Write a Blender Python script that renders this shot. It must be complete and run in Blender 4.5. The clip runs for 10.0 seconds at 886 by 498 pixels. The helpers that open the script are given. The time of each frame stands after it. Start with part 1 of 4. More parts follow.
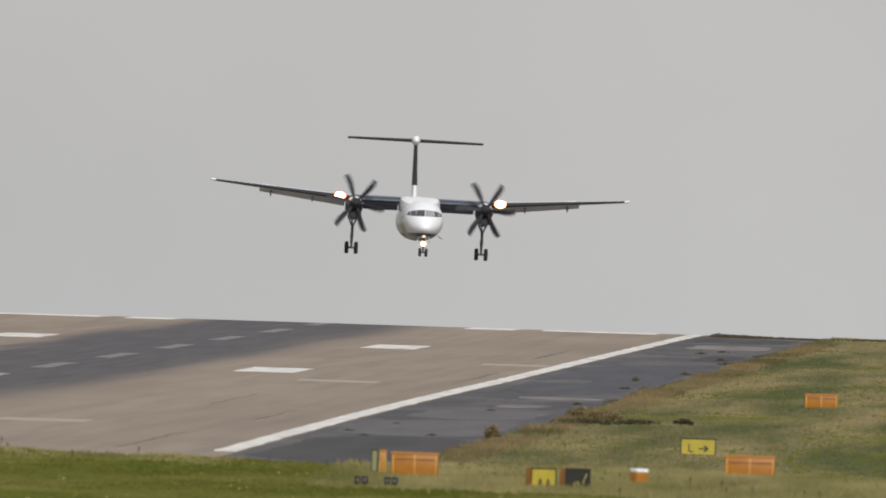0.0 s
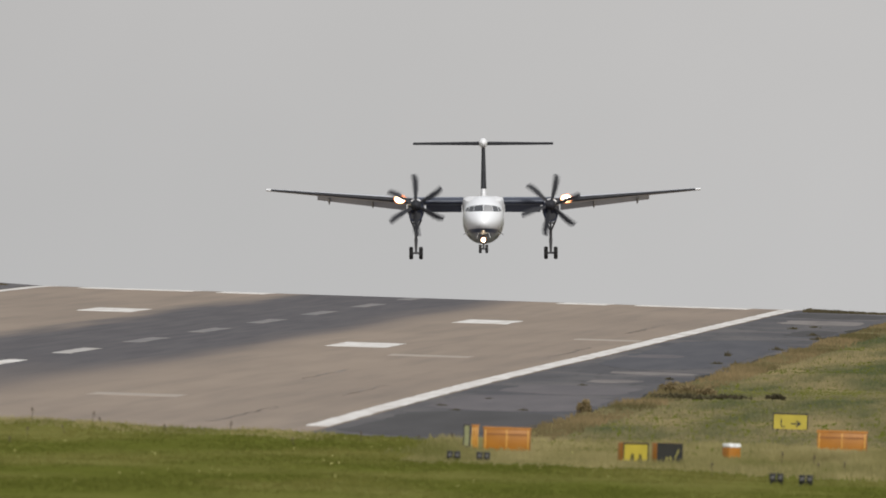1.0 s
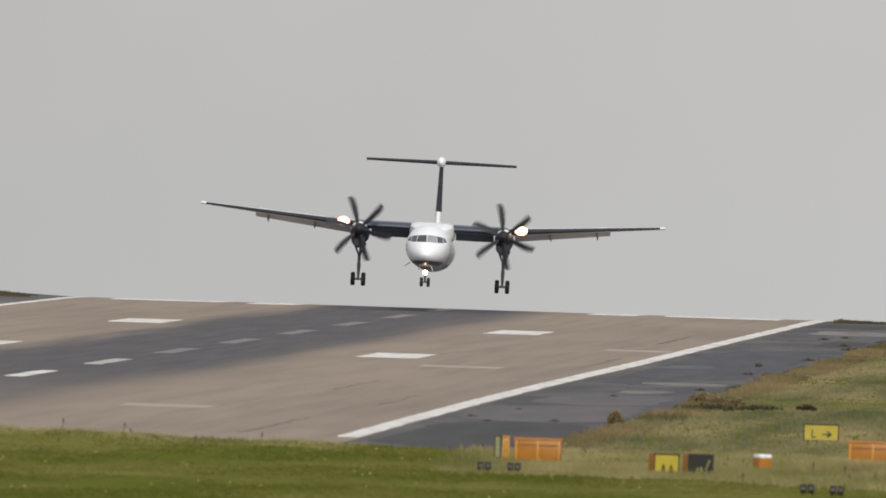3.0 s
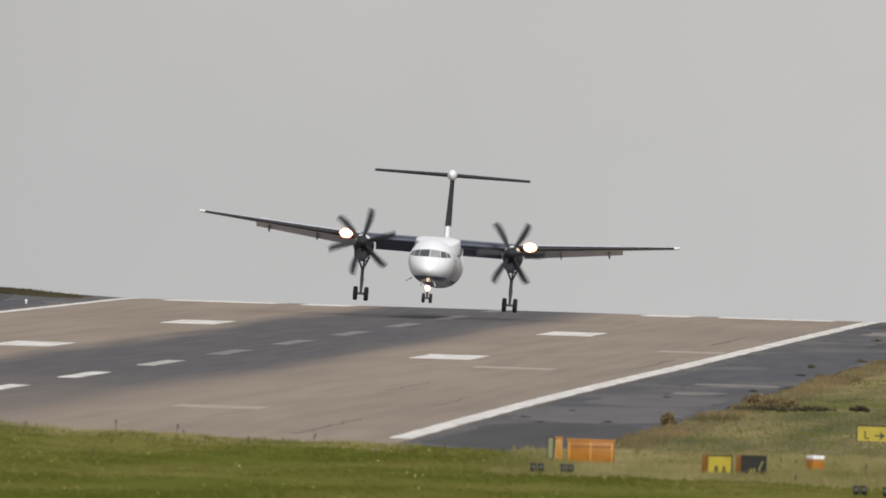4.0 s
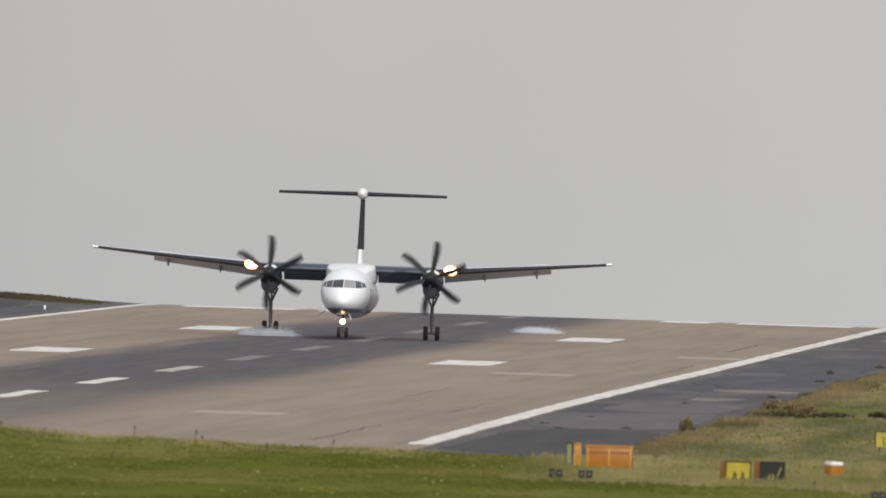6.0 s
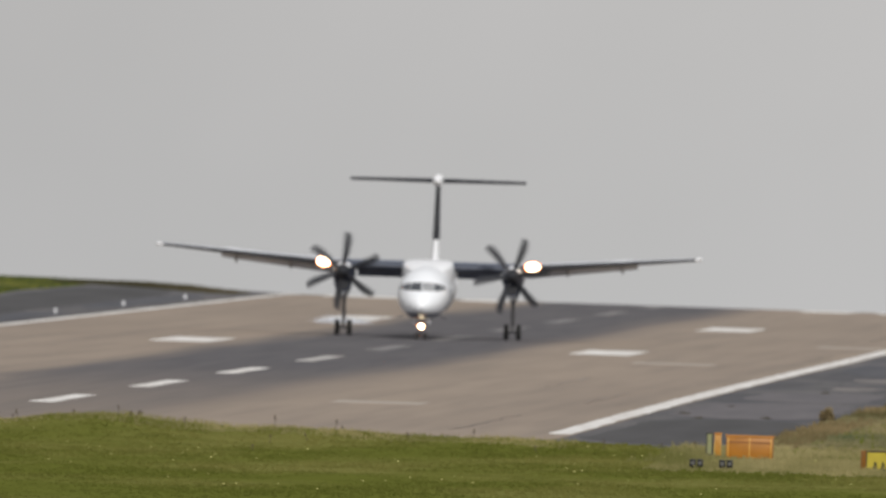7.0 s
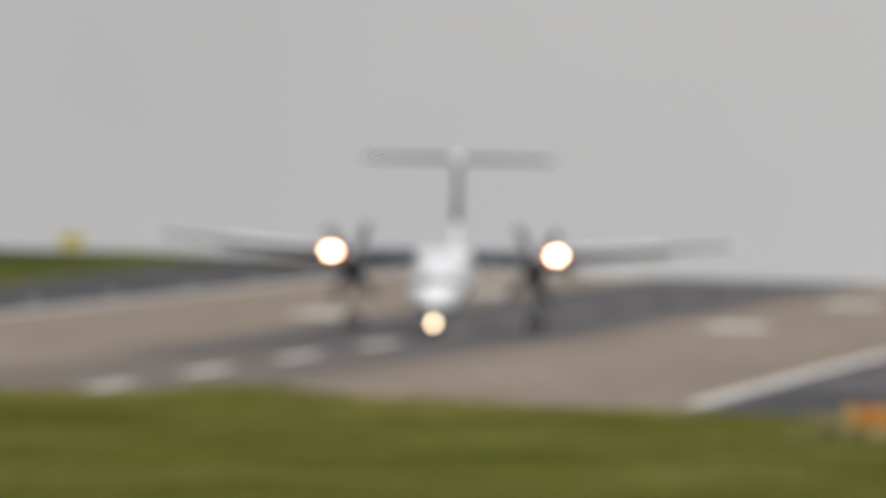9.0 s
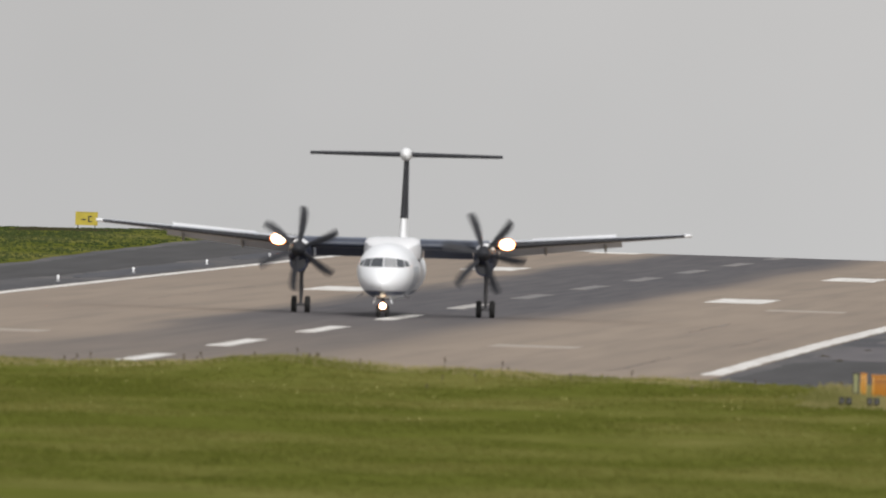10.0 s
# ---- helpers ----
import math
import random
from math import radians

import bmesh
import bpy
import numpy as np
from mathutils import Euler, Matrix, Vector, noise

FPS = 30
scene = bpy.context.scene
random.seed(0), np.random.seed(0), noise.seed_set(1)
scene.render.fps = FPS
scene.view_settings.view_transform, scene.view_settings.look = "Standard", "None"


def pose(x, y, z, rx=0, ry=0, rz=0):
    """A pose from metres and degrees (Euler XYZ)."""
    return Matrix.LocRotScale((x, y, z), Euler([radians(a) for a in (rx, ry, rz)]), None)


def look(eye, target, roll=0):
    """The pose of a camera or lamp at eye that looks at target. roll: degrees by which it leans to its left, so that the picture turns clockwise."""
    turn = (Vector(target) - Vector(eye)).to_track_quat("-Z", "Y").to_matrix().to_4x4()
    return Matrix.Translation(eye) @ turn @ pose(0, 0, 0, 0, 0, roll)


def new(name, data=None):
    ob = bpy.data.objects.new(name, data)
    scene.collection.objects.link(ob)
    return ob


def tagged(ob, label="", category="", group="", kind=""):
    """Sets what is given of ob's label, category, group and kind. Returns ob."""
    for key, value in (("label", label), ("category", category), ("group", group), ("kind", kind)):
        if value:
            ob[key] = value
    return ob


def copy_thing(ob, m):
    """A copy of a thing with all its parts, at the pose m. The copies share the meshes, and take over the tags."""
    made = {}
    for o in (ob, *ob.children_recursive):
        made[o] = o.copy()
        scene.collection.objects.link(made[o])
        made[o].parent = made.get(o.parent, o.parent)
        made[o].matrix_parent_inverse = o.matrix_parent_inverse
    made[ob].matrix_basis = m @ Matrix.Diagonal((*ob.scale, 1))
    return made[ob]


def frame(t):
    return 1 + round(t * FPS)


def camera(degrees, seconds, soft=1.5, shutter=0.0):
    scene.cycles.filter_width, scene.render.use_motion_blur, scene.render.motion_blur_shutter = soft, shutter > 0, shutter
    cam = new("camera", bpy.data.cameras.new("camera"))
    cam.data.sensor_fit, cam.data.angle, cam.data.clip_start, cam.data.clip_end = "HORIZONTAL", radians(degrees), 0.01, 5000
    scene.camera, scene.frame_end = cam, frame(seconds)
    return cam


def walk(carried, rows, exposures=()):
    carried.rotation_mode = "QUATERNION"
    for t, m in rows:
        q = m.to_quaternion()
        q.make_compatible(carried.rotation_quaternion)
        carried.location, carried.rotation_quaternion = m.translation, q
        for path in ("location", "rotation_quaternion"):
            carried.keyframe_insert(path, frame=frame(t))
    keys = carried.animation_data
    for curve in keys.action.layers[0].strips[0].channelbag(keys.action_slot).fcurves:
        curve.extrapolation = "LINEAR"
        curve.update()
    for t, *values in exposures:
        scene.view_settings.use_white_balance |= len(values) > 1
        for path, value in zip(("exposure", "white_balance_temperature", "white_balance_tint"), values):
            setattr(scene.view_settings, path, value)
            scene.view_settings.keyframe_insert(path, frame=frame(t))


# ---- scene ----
cam = camera(1.7920, 10.0, soft=1.75, shutter=0.14)
EYE_X, EYE_Z = 69.66, 13.11
# seconds, eye's y, heading to the left of the runway, tilt, roll (degrees)
CAMERA_ROWS = [
    (0.0, -0.0, 2.0460, -0.2711, 1.830),
    (0.5, 0.0, 2.2130, -0.3096, 1.835),
    (1.0, -0.0, 2.2308, -0.3277, 1.835),
    (1.5, -0.0, 2.2543, -0.3284, 1.824),
    (2.0, -0.0, 2.2615, -0.3381, 1.834),
    (2.5, 0.0, 2.2675, -0.3094, 1.833),
    (4.0, -0.0, 2.4009, -0.3086, 1.819),
    (4.5, -0.0, 2.4435, -0.3379, 1.816),
    (5.0, -0.0, 2.4189, -0.3331, 1.825),
    (5.2, 0.0, 2.4039, -0.3405, 1.850),
    (6.3, -0.0, 2.4814, -0.2882, 1.816),
    (6.5, -0.0, 2.5383, -0.2988, 1.817),
    (7.0, 0.0, 2.7223, -0.3272, 1.856),
    (7.5, 2.0, 2.9618, -0.3612, 1.857),
    (8.0, 0.0, 2.9791, -0.3932, 1.849),
    (8.5, -10.0, 2.9716, -0.4094, 1.829),
    (9.0, -26.0, 2.9344, -0.3783, 1.841),
    (9.5, -44.5, 2.9464, -0.3505, 1.883),
    (10.0, -63.0, 2.8882, -0.4174, 1.804),
]


def camera_path():
    rows = []
    for t, y, yaw, tilt, roll in CAMERA_ROWS:
        a, b = radians(yaw), radians(tilt)
        way = Vector((-math.sin(a) * math.cos(b), math.cos(a) * math.cos(b), math.sin(b)))
        eye = Vector((EYE_X, y, EYE_Z))
        rows.append((t, look(eye, eye + way * 1000, roll)))
    walk(cam, rows, [(0, 0.0), (1, 0.02), (5, 0.03), (6.5, 0.02), (7.5, 0.0), (9, 0.0), (9.5, 0.09), (10, 0.12)])


camera_path()

# The lens loses its focus on the aircraft between 7 and 9.7 s and hunts for it closer by: seconds, metres to the point in focus
focus_point = new("focus_point")
cam.data.dof.use_dof = True
cam.data.dof.aperture_fstop, cam.data.dof.aperture_blades = 4.2, 7
cam.data.dof.focus_object = focus_point
FOCUS_ROWS = [(0.0, 1650), (6.7, 1600), (6.9, 1250), (7.0, 740), (7.1, 420), (7.2, 285), (7.3, 228), (7.4, 229), (7.5, 231), (8.0, 233), (8.5, 240), (9.0, 262), (9.2, 300), (9.3, 355),
              (9.4, 430), (9.5, 470), (9.6, 545), (9.7, 720), (9.8, 1300), (9.9, 2200), (10.0, 2300)]


def focus_pull():
    rows = []
    for t, far in FOCUS_ROWS:
        y = float(np.interp(t, [r[0] for r in CAMERA_ROWS], [r[1] for r in CAMERA_ROWS]))
        rows.append((t, pose(EYE_X - 0.046 * far, y + far, EYE_Z - 0.006 * far)))
    walk(focus_point, rows)

# ---- world, sun ----
world = bpy.data.worlds.new("world")
scene.world = world
world.use_nodes = True
wn, wl = world.node_tree.nodes, world.node_tree.links
for n in list(wn):
    wn.remove(n)
w_out = wn.new("ShaderNodeOutputWorld")
w_sky = wn.new("ShaderNodeTexSky")
w_sky.sky_type = "NISHITA"
w_sky.sun_disc = False
w_sky.sun_elevation = radians(30)
w_sky.sun_rotation = radians(168)
w_sky.dust_density = 4.0
w_blue = wn.new("ShaderNodeBackground")
w_blue.inputs["Strength"].default_value = 0.012
w_grey = wn.new("ShaderNodeBackground")
w_grey.inputs["Strength"].default_value = 1.0
w_noise = wn.new("ShaderNodeTexNoise")
w_noise.inputs["Scale"].default_value = 60.0
w_noise.inputs["Detail"].default_value = 3.0
w_ramp = wn.new("ShaderNodeValToRGB")
w_ramp.color_ramp.elements[0].position, w_ramp.color_ramp.elements[0].color = 0.3, (0.492, 0.486, 0.480, 1)
w_ramp.color_ramp.elements[1].position, w_ramp.color_ramp.elements[1].color = 0.7, (0.524, 0.515, 0.510, 1)
w_coord = wn.new("ShaderNodeTexCoord")
w_add = wn.new("ShaderNodeAddShader")
wl.new(w_coord.outputs["Generated"], w_noise.inputs["Vector"])
wl.new(w_noise.outputs["Fac"], w_ramp.inputs["Fac"])
w_sep = wn.new("ShaderNodeSeparateXYZ")
wl.new(w_coord.outputs["Generated"], w_sep.inputs[0])
w_side, w_low = wn.new("ShaderNodeMapRange"), wn.new("ShaderNodeMapRange")
for node, axis, lo, hi in ((w_side, "X", -0.085, -0.02), (w_low, "Z", 0.004, -0.010)):
    node.interpolation_type = "SMOOTHSTEP"
    node.inputs["From Min"].default_value, node.inputs["From Max"].default_value = lo, hi
    wl.new(w_sep.outputs[axis], node.inputs["Value"])
w_tones = []
for node, a, b in ((w_side, (0.90, 0.90, 0.905, 1), (1.02, 1.02, 1.02, 1)), (w_low, (1, 1, 1, 1), (0.995, 1.004, 1.012, 1))):
    tone = wn.new("ShaderNodeMix")
    tone.data_type = "RGBA"
    tone.inputs[6].default_value, tone.inputs[7].default_value = a, b
    wl.new(node.outputs["Result"], tone.inputs[0])
    w_tones.append(tone.outputs[2])
w_colour = w_ramp.outputs["Color"]
for tone in w_tones:
    w_mul = wn.new("ShaderNodeMix")
    w_mul.data_type, w_mul.blend_type = "RGBA", "MULTIPLY"
    w_mul.inputs[0].default_value = 1.0
    wl.new(w_colour, w_mul.inputs[6])
    wl.new(tone, w_mul.inputs[7])
    w_colour = w_mul.outputs[2]
wl.new(w_colour, w_grey.inputs["Color"])
wl.new(w_sky.outputs["Color"], w_blue.inputs["Color"])
wl.new(w_blue.outputs["Background"], w_add.inputs[0])
wl.new(w_grey.outputs["Background"], w_add.inputs[1])
wl.new(w_add.outputs["Shader"], w_out.inputs["Surface"])

sun_data = bpy.data.lights.new("sun", "SUN")
sun_data.energy, sun_data.angle, sun_data.color = 2.45, radians(10), (1.0, 0.965, 0.91)
sun = new("sun", sun_data)
sun.matrix_world = look((140, 640, 375), (0, 1280, 0))


# ---- materials ----
def nodes_of(name):
    m = bpy.data.materials.new(name)
    m.use_nodes = True
    return m, m.node_tree.nodes, m.node_tree.links, m.node_tree.nodes["Principled BSDF"]


def stretch(nodes, links, scale, kind="Object"):
    co, mp = nodes.new("ShaderNodeTexCoord"), nodes.new("ShaderNodeMapping")
    mp.inputs["Scale"].default_value = scale
    links.new(co.outputs[kind], mp.inputs["Vector"])
    return mp.outputs["Vector"]


def noise_fac(nodes, links, vec, scale, lo, hi, detail=4.0):
    n, r = nodes.new("ShaderNodeTexNoise"), nodes.new("ShaderNodeMapRange")
    n.inputs["Scale"].default_value, n.inputs["Detail"].default_value = scale, detail
    r.inputs["From Min"].default_value, r.inputs["From Max"].default_value = lo, hi
    links.new(vec, n.inputs["Vector"])
    links.new(n.outputs["Fac"], r.inputs["Value"])
    return r.outputs["Result"]


def blend(nodes, links, fac, a, b):
    m = nodes.new("ShaderNodeMix")
    m.data_type = "RGBA"
    for socket, v in ((m.inputs[0], fac), (m.inputs[6], a), (m.inputs[7], b)):
        if isinstance(v, (tuple, float, int)):
            socket.default_value = (*v, 1) if isinstance(v, tuple) else v
        else:
            links.new(v, socket)
    return m.outputs[2]


def times(nodes, links, a, b):
    m = nodes.new("ShaderNodeMath")
    m.operation = "MULTIPLY"
    for socket, v in ((m.inputs[0], a), (m.inputs[1], b)):
        if isinstance(v, float):
            socket.default_value = v
        else:
            links.new(v, socket)
    return m.outputs[0]


def step(nodes, links, value, lo, hi):
    r = nodes.new("ShaderNodeMapRange")
    r.interpolation_type = "SMOOTHSTEP"
    r.inputs["From Min"].default_value, r.inputs["From Max"].default_value = lo, hi
    links.new(value, r.inputs["Value"])
    return r.outputs["Result"]


def paint(name, colour, rough=0.5, metal=0.0, dirt=0.12, scale=1.5, bump=0.0, coat=0.0):
    """A painted or plain surface with grain, faint stains and relief."""
    m, n, l, p = nodes_of(name)
    vec = stretch(n, l, (1, 1, 1))
    dark = tuple(c * (1 - 2.5 * dirt) for c in colour)
    fine = noise_fac(n, l, vec, scale * 9, 0.35, 0.75)
    broad = noise_fac(n, l, vec, scale, 0.35, 0.7)
    c = blend(n, l, times(n, l, broad, 0.6), colour, dark)
    c = blend(n, l, times(n, l, fine, 0.3), c, dark)
    l.new(c, p.inputs["Base Color"])
    p.inputs["Roughness"].default_value, p.inputs["Metallic"].default_value = rough, metal
    p.inputs["Coat Weight"].default_value = coat
    if bump:
        b = n.new("ShaderNodeBump")
        b.inputs["Strength"].default_value, b.inputs["Distance"].default_value = bump, 0.02
        l.new(fine, b.inputs["Height"])
        l.new(b.outputs["Normal"], p.inputs["Normal"])
    return m


def glow(name, colour, strength):
    m, n, l, p = nodes_of(name)
    p.inputs["Base Color"].default_value = (*colour, 1)
    p.inputs["Emission Color"].default_value = (*colour, 1)
    p.inputs["Emission Strength"].default_value = strength
    return m


def concrete_material():
    """Tan concrete, worn in streaks along the runway, with a belt of tyre rubber down its middle."""
    m, n, l, p = nodes_of("runway_concrete")
    vec = stretch(n, l, (1, 1, 1))
    long = stretch(n, l, (1, 0.02, 1))
    mid = stretch(n, l, (1, 0.1, 1))
    c = blend(n, l, noise_fac(n, l, mid, 0.12, 0.3, 0.7), (0.312, 0.248, 0.194), (0.250, 0.199, 0.158))
    c = blend(n, l, times(n, l, noise_fac(n, l, long, 0.7, 0.45, 0.75), 0.6), c, (0.175, 0.145, 0.122))
    c = blend(n, l, times(n, l, noise_fac(n, l, vec, 1.6, 0.4, 0.8), 0.25), c, (0.385, 0.322, 0.262))
    sep = n.new("ShaderNodeSeparateXYZ")
    l.new(vec, sep.inputs[0])
    wob = n.new("ShaderNodeMath")
    wob.operation = "MULTIPLY_ADD"
    l.new(noise_fac(n, l, long, 0.35, 0.2, 0.8), wob.inputs[0])
    wob.inputs[1].default_value = 3.5
    l.new(sep.outputs["X"], wob.inputs[2])
    x = wob.outputs[0]
    left = step(n, l, x, -7.6, -4.0)
    right = step(n, l, x, 10.0, 5.2)
    near = step(n, l, sep.outputs["Y"], 1090.0, 1330.0)
    amount = n.new("ShaderNodeMath")
    amount.operation = "MULTIPLY_ADD"
    l.new(near, amount.inputs[0])
    amount.inputs[1].default_value, amount.inputs[2].default_value = 0.50, 0.42
    fac = times(n, l, times(n, l, left, right), amount.outputs[0])
    c = blend(n, l, fac, c, blend(n, l, noise_fac(n, l, long, 1.5, 0.35, 0.7), (0.048, 0.049, 0.062), (0.082, 0.080, 0.092)))
    l.new(c, p.inputs["Base Color"])
    p.inputs["Roughness"].default_value = 0.92
    b = n.new("ShaderNodeBump")
    b.inputs["Strength"].default_value, b.inputs["Distance"].default_value = 0.3, 0.01
    l.new(noise_fac(n, l, vec, 6.0, 0.3, 0.7), b.inputs["Height"])
    l.new(b.outputs["Normal"], p.inputs["Normal"])
    return m


def asphalt_material():
    m, n, l, p = nodes_of("shoulder_asphalt")
    vec, long = stretch(n, l, (1, 1, 1)), stretch(n, l, (1, 0.06, 1))
    c = blend(n, l, noise_fac(n, l, long, 0.22, 0.40, 0.62), (0.058, 0.058, 0.068), (0.100, 0.096, 0.100))
    c = blend(n, l, times(n, l, noise_fac(n, l, stretch(n, l, (0.3, 0.08, 1)), 0.5, 0.50, 0.66), 0.5), c, (0.17, 0.158, 0.155))
    c = blend(n, l, times(n, l, noise_fac(n, l, long, 1.5, 0.58, 0.68), 0.8), c, (0.042, 0.040, 0.040))
    l.new(c, p.inputs["Base Color"])
    p.inputs["Roughness"].default_value = 0.9
    b = n.new("ShaderNodeBump")
    b.inputs["Strength"].default_value, b.inputs["Distance"].default_value = 0.4, 0.02
    l.new(noise_fac(n, l, vec, 5.0, 0.3, 0.7), b.inputs["Height"])
    l.new(b.outputs["Normal"], p.inputs["Normal"])
    return m


def patch_material(name, dark, pale):
    """A repair in the asphalt, streaked along the runway."""
    m, n, l, p = nodes_of(name)
    vec = stretch(n, l, (1, 0.05, 1))
    c = blend(n, l, noise_fac(n, l, vec, 0.6, 0.35, 0.65), dark, pale)
    c = blend(n, l, times(n, l, noise_fac(n, l, stretch(n, l, (1, 0.3, 1)), 2.4, 0.55, 0.75), 0.5), c, tuple(v * 0.6 for v in dark))
    l.new(c, p.inputs["Base Color"])
    p.inputs["Roughness"].default_value = 0.92
    return m


def marking_material(name, colour, wear):
    m, n, l, p = nodes_of(name)
    long = stretch(n, l, (1, 0.08, 1))
    c = blend(n, l, times(n, l, noise_fac(n, l, long, 1.2, 0.42, 0.7), wear), colour, (0.36, 0.31, 0.27))
    l.new(c, p.inputs["Base Color"])
    p.inputs["Roughness"].default_value = 0.8
    return m


def grass_material(name, green, pale, share, blades=True, patch=(1, 0.25, 0)):
    """Grass that goes from green to pale in broad patches and from blade to blade."""
    m, n, l, p = nodes_of(name)
    vec = stretch(n, l, patch)
    fine = stretch(n, l, (1, 0.5, 0))
    f = noise_fac(n, l, vec, 0.11, share - 0.13, share + 0.13, 3.0)
    c = blend(n, l, f, green, pale)
    dark = tuple(v * 0.65 for v in green)
    c = blend(n, l, times(n, l, noise_fac(n, l, fine, 0.45, 0.42, 0.75), 0.6), c, dark)
    geo = n.new("ShaderNodeNewGeometry")
    c = blend(n, l, times(n, l, geo.outputs["Random Per Island"], 0.14), c, tuple(min(1, v * 1.5) for v in pale))
    l.new(c, p.inputs["Base Color"])
    p.inputs["Roughness"].default_value = 1.0
    p.inputs["Specular IOR Level"].default_value = 0.0
    if blades:  # thin blades let light through
        glow_through, mix = n.new("ShaderNodeBsdfTranslucent"), n.new("ShaderNodeMixShader")
        l.new(c, glow_through.inputs["Color"])
        mix.inputs[0].default_value = 0.5
        l.new(p.outputs[0], mix.inputs[1])
        l.new(glow_through.outputs[0], mix.inputs[2])
        l.new(mix.outputs[0], n["Material Output"].inputs["Surface"])
    return m


def livery_material():
    """White aircraft paint with a navy belly, grey-blue along the lower flank."""
    m, n, l, p = nodes_of("livery_white")
    vec = stretch(n, l, (1, 1, 1))
    sep = n.new("ShaderNodeSeparateXYZ")
    l.new(vec, sep.inputs[0])
    c = blend(n, l, times(n, l, noise_fac(n, l, vec, 0.9, 0.4, 0.75), 0.25), (0.87, 0.90, 0.95), (0.80, 0.83, 0.89))
    c = blend(n, l, step(n, l, sep.outputs["Z"], 1.62, 1.52), c, (0.06, 0.085, 0.15))
    c = blend(n, l, step(n, l, sep.outputs["Z"], 1.38, 1.30), c, (0.40, 0.42, 0.45))
    aft = step(n, l, sep.outputs["Y"], -11.4, -11.2)
    low = step(n, l, sep.outputs["Z"], 2.75, 2.70)
    fwd = step(n, l, sep.outputs["Y"], -4.0, -4.2)
    c = blend(n, l, times(n, l, times(n, l, aft, low), fwd), c, (0.46, 0.50, 0.56))
    l.new(c, p.inputs["Base Color"])
    p.inputs["Roughness"].default_value = 0.38
    p.inputs["Coat Weight"].default_value = 0.1
    return m


def cowl_material():
    """Engine cowling: navy with a white top."""
    m, n, l, p = nodes_of("cowl_paint")
    vec = stretch(n, l, (1, 1, 1))
    sep = n.new("ShaderNodeSeparateXYZ")
    l.new(vec, sep.inputs[0])
    c = blend(n, l, times(n, l, noise_fac(n, l, vec, 1.2, 0.4, 0.75), 0.4), (0.018, 0.024, 0.050), (0.012, 0.015, 0.030))
    c = blend(n, l, step(n, l, sep.outputs["Z"], 3.60, 3.64), c, (0.84, 0.85, 0.88))
    l.new(c, p.inputs["Base Color"])
    p.inputs["Roughness"].default_value = 0.75
    return m


def smoke_material():
    """Thin white smoke that lets most light through."""
    m, n, l, p = nodes_of("tyre_smoke")
    n.remove(p)
    vec = stretch(n, l, (1, 1, 1))
    lit, through_lit, clear = n.new("ShaderNodeBsdfDiffuse"), n.new("ShaderNodeBsdfTranslucent"), n.new("ShaderNodeBsdfTransparent")
    for s in (lit, through_lit):
        s.inputs["Color"].default_value = (0.88, 0.92, 0.98, 1)
    both, mix = n.new("ShaderNodeMixShader"), n.new("ShaderNodeMixShader")
    l.new(lit.outputs[0], both.inputs[1])
    l.new(through_lit.outputs[0], both.inputs[2])
    l.new(times(n, l, noise_fac(n, l, vec, 0.8, 0.05, 0.45, 1.0), 0.65), mix.inputs[0])
    l.new(clear.outputs[0], mix.inputs[1])
    l.new(both.outputs[0], mix.inputs[2])
    l.new(mix.outputs[0], n["Material Output"].inputs["Surface"])
    return m


CONCRETE, ASPHALT = concrete_material(), asphalt_material()
TAR_DARK = patch_material("fresh_tar", (0.036, 0.035, 0.038), (0.056, 0.054, 0.058))
TAR_PALE = patch_material("bleached_asphalt", (0.098, 0.092, 0.102), (0.132, 0.122, 0.130))
TAR_DUSTY = patch_material("dusty_asphalt", (0.160, 0.146, 0.142), (0.235, 0.215, 0.205))
TAR_BLUE = patch_material("slate_asphalt", (0.052, 0.055, 0.070), (0.078, 0.079, 0.092))
LINE_WHITE = marking_material("white_marking", (0.78, 0.77, 0.75), 0.45)
LINE_FADED = marking_material("faded_marking", (0.385, 0.335, 0.285), 0.75)
LINE_STAINED = marking_material("rubber_stained_marking", (0.185, 0.182, 0.188), 0.35)
LINE_WORN = marking_material("worn_marking", (0.46, 0.45, 0.44), 0.5)
SEAM = marking_material("tar_seam", (0.195, 0.165, 0.138), 0.6)
BANK = grass_material("bank_green_grass", (0.066, 0.096, 0.036), (0.115, 0.135, 0.056), 0.54)
SCRUB = grass_material("dark_scrub", (0.085, 0.080, 0.050), (0.145, 0.122, 0.075), 0.50)
SOIL = grass_material("grass_ground", (0.114, 0.130, 0.024), (0.190, 0.185, 0.058), 0.56, False)
GREEN = grass_material("green_grass", (0.128, 0.146, 0.028), (0.235, 0.222, 0.070), 0.56)
PALE = grass_material("straw_grass", (0.180, 0.185, 0.060), (0.43, 0.370, 0.190), 0.47, True, (1.6, 0.12, 0))
FRINGE = grass_material("fringe_grass", (0.14, 0.125, 0.060), (0.33, 0.25, 0.14), 0.50)
TUSSOCK = grass_material("tussock_brown", (0.24, 0.20, 0.105), (0.40, 0.31, 0.18), 0.50)
FLOWER = paint("yellow_blossom", (0.62, 0.58, 0.22), 0.8)
DRY = grass_material("dry_grass", (0.118, 0.147, 0.076), (0.42, 0.345, 0.195), 0.50, True, (2.0, 0.11, 0))
WHITE = livery_material()
COWL = cowl_material()
PLAIN_WHITE = paint("white_paint", (0.87, 0.89, 0.93), 0.35, dirt=0.06)
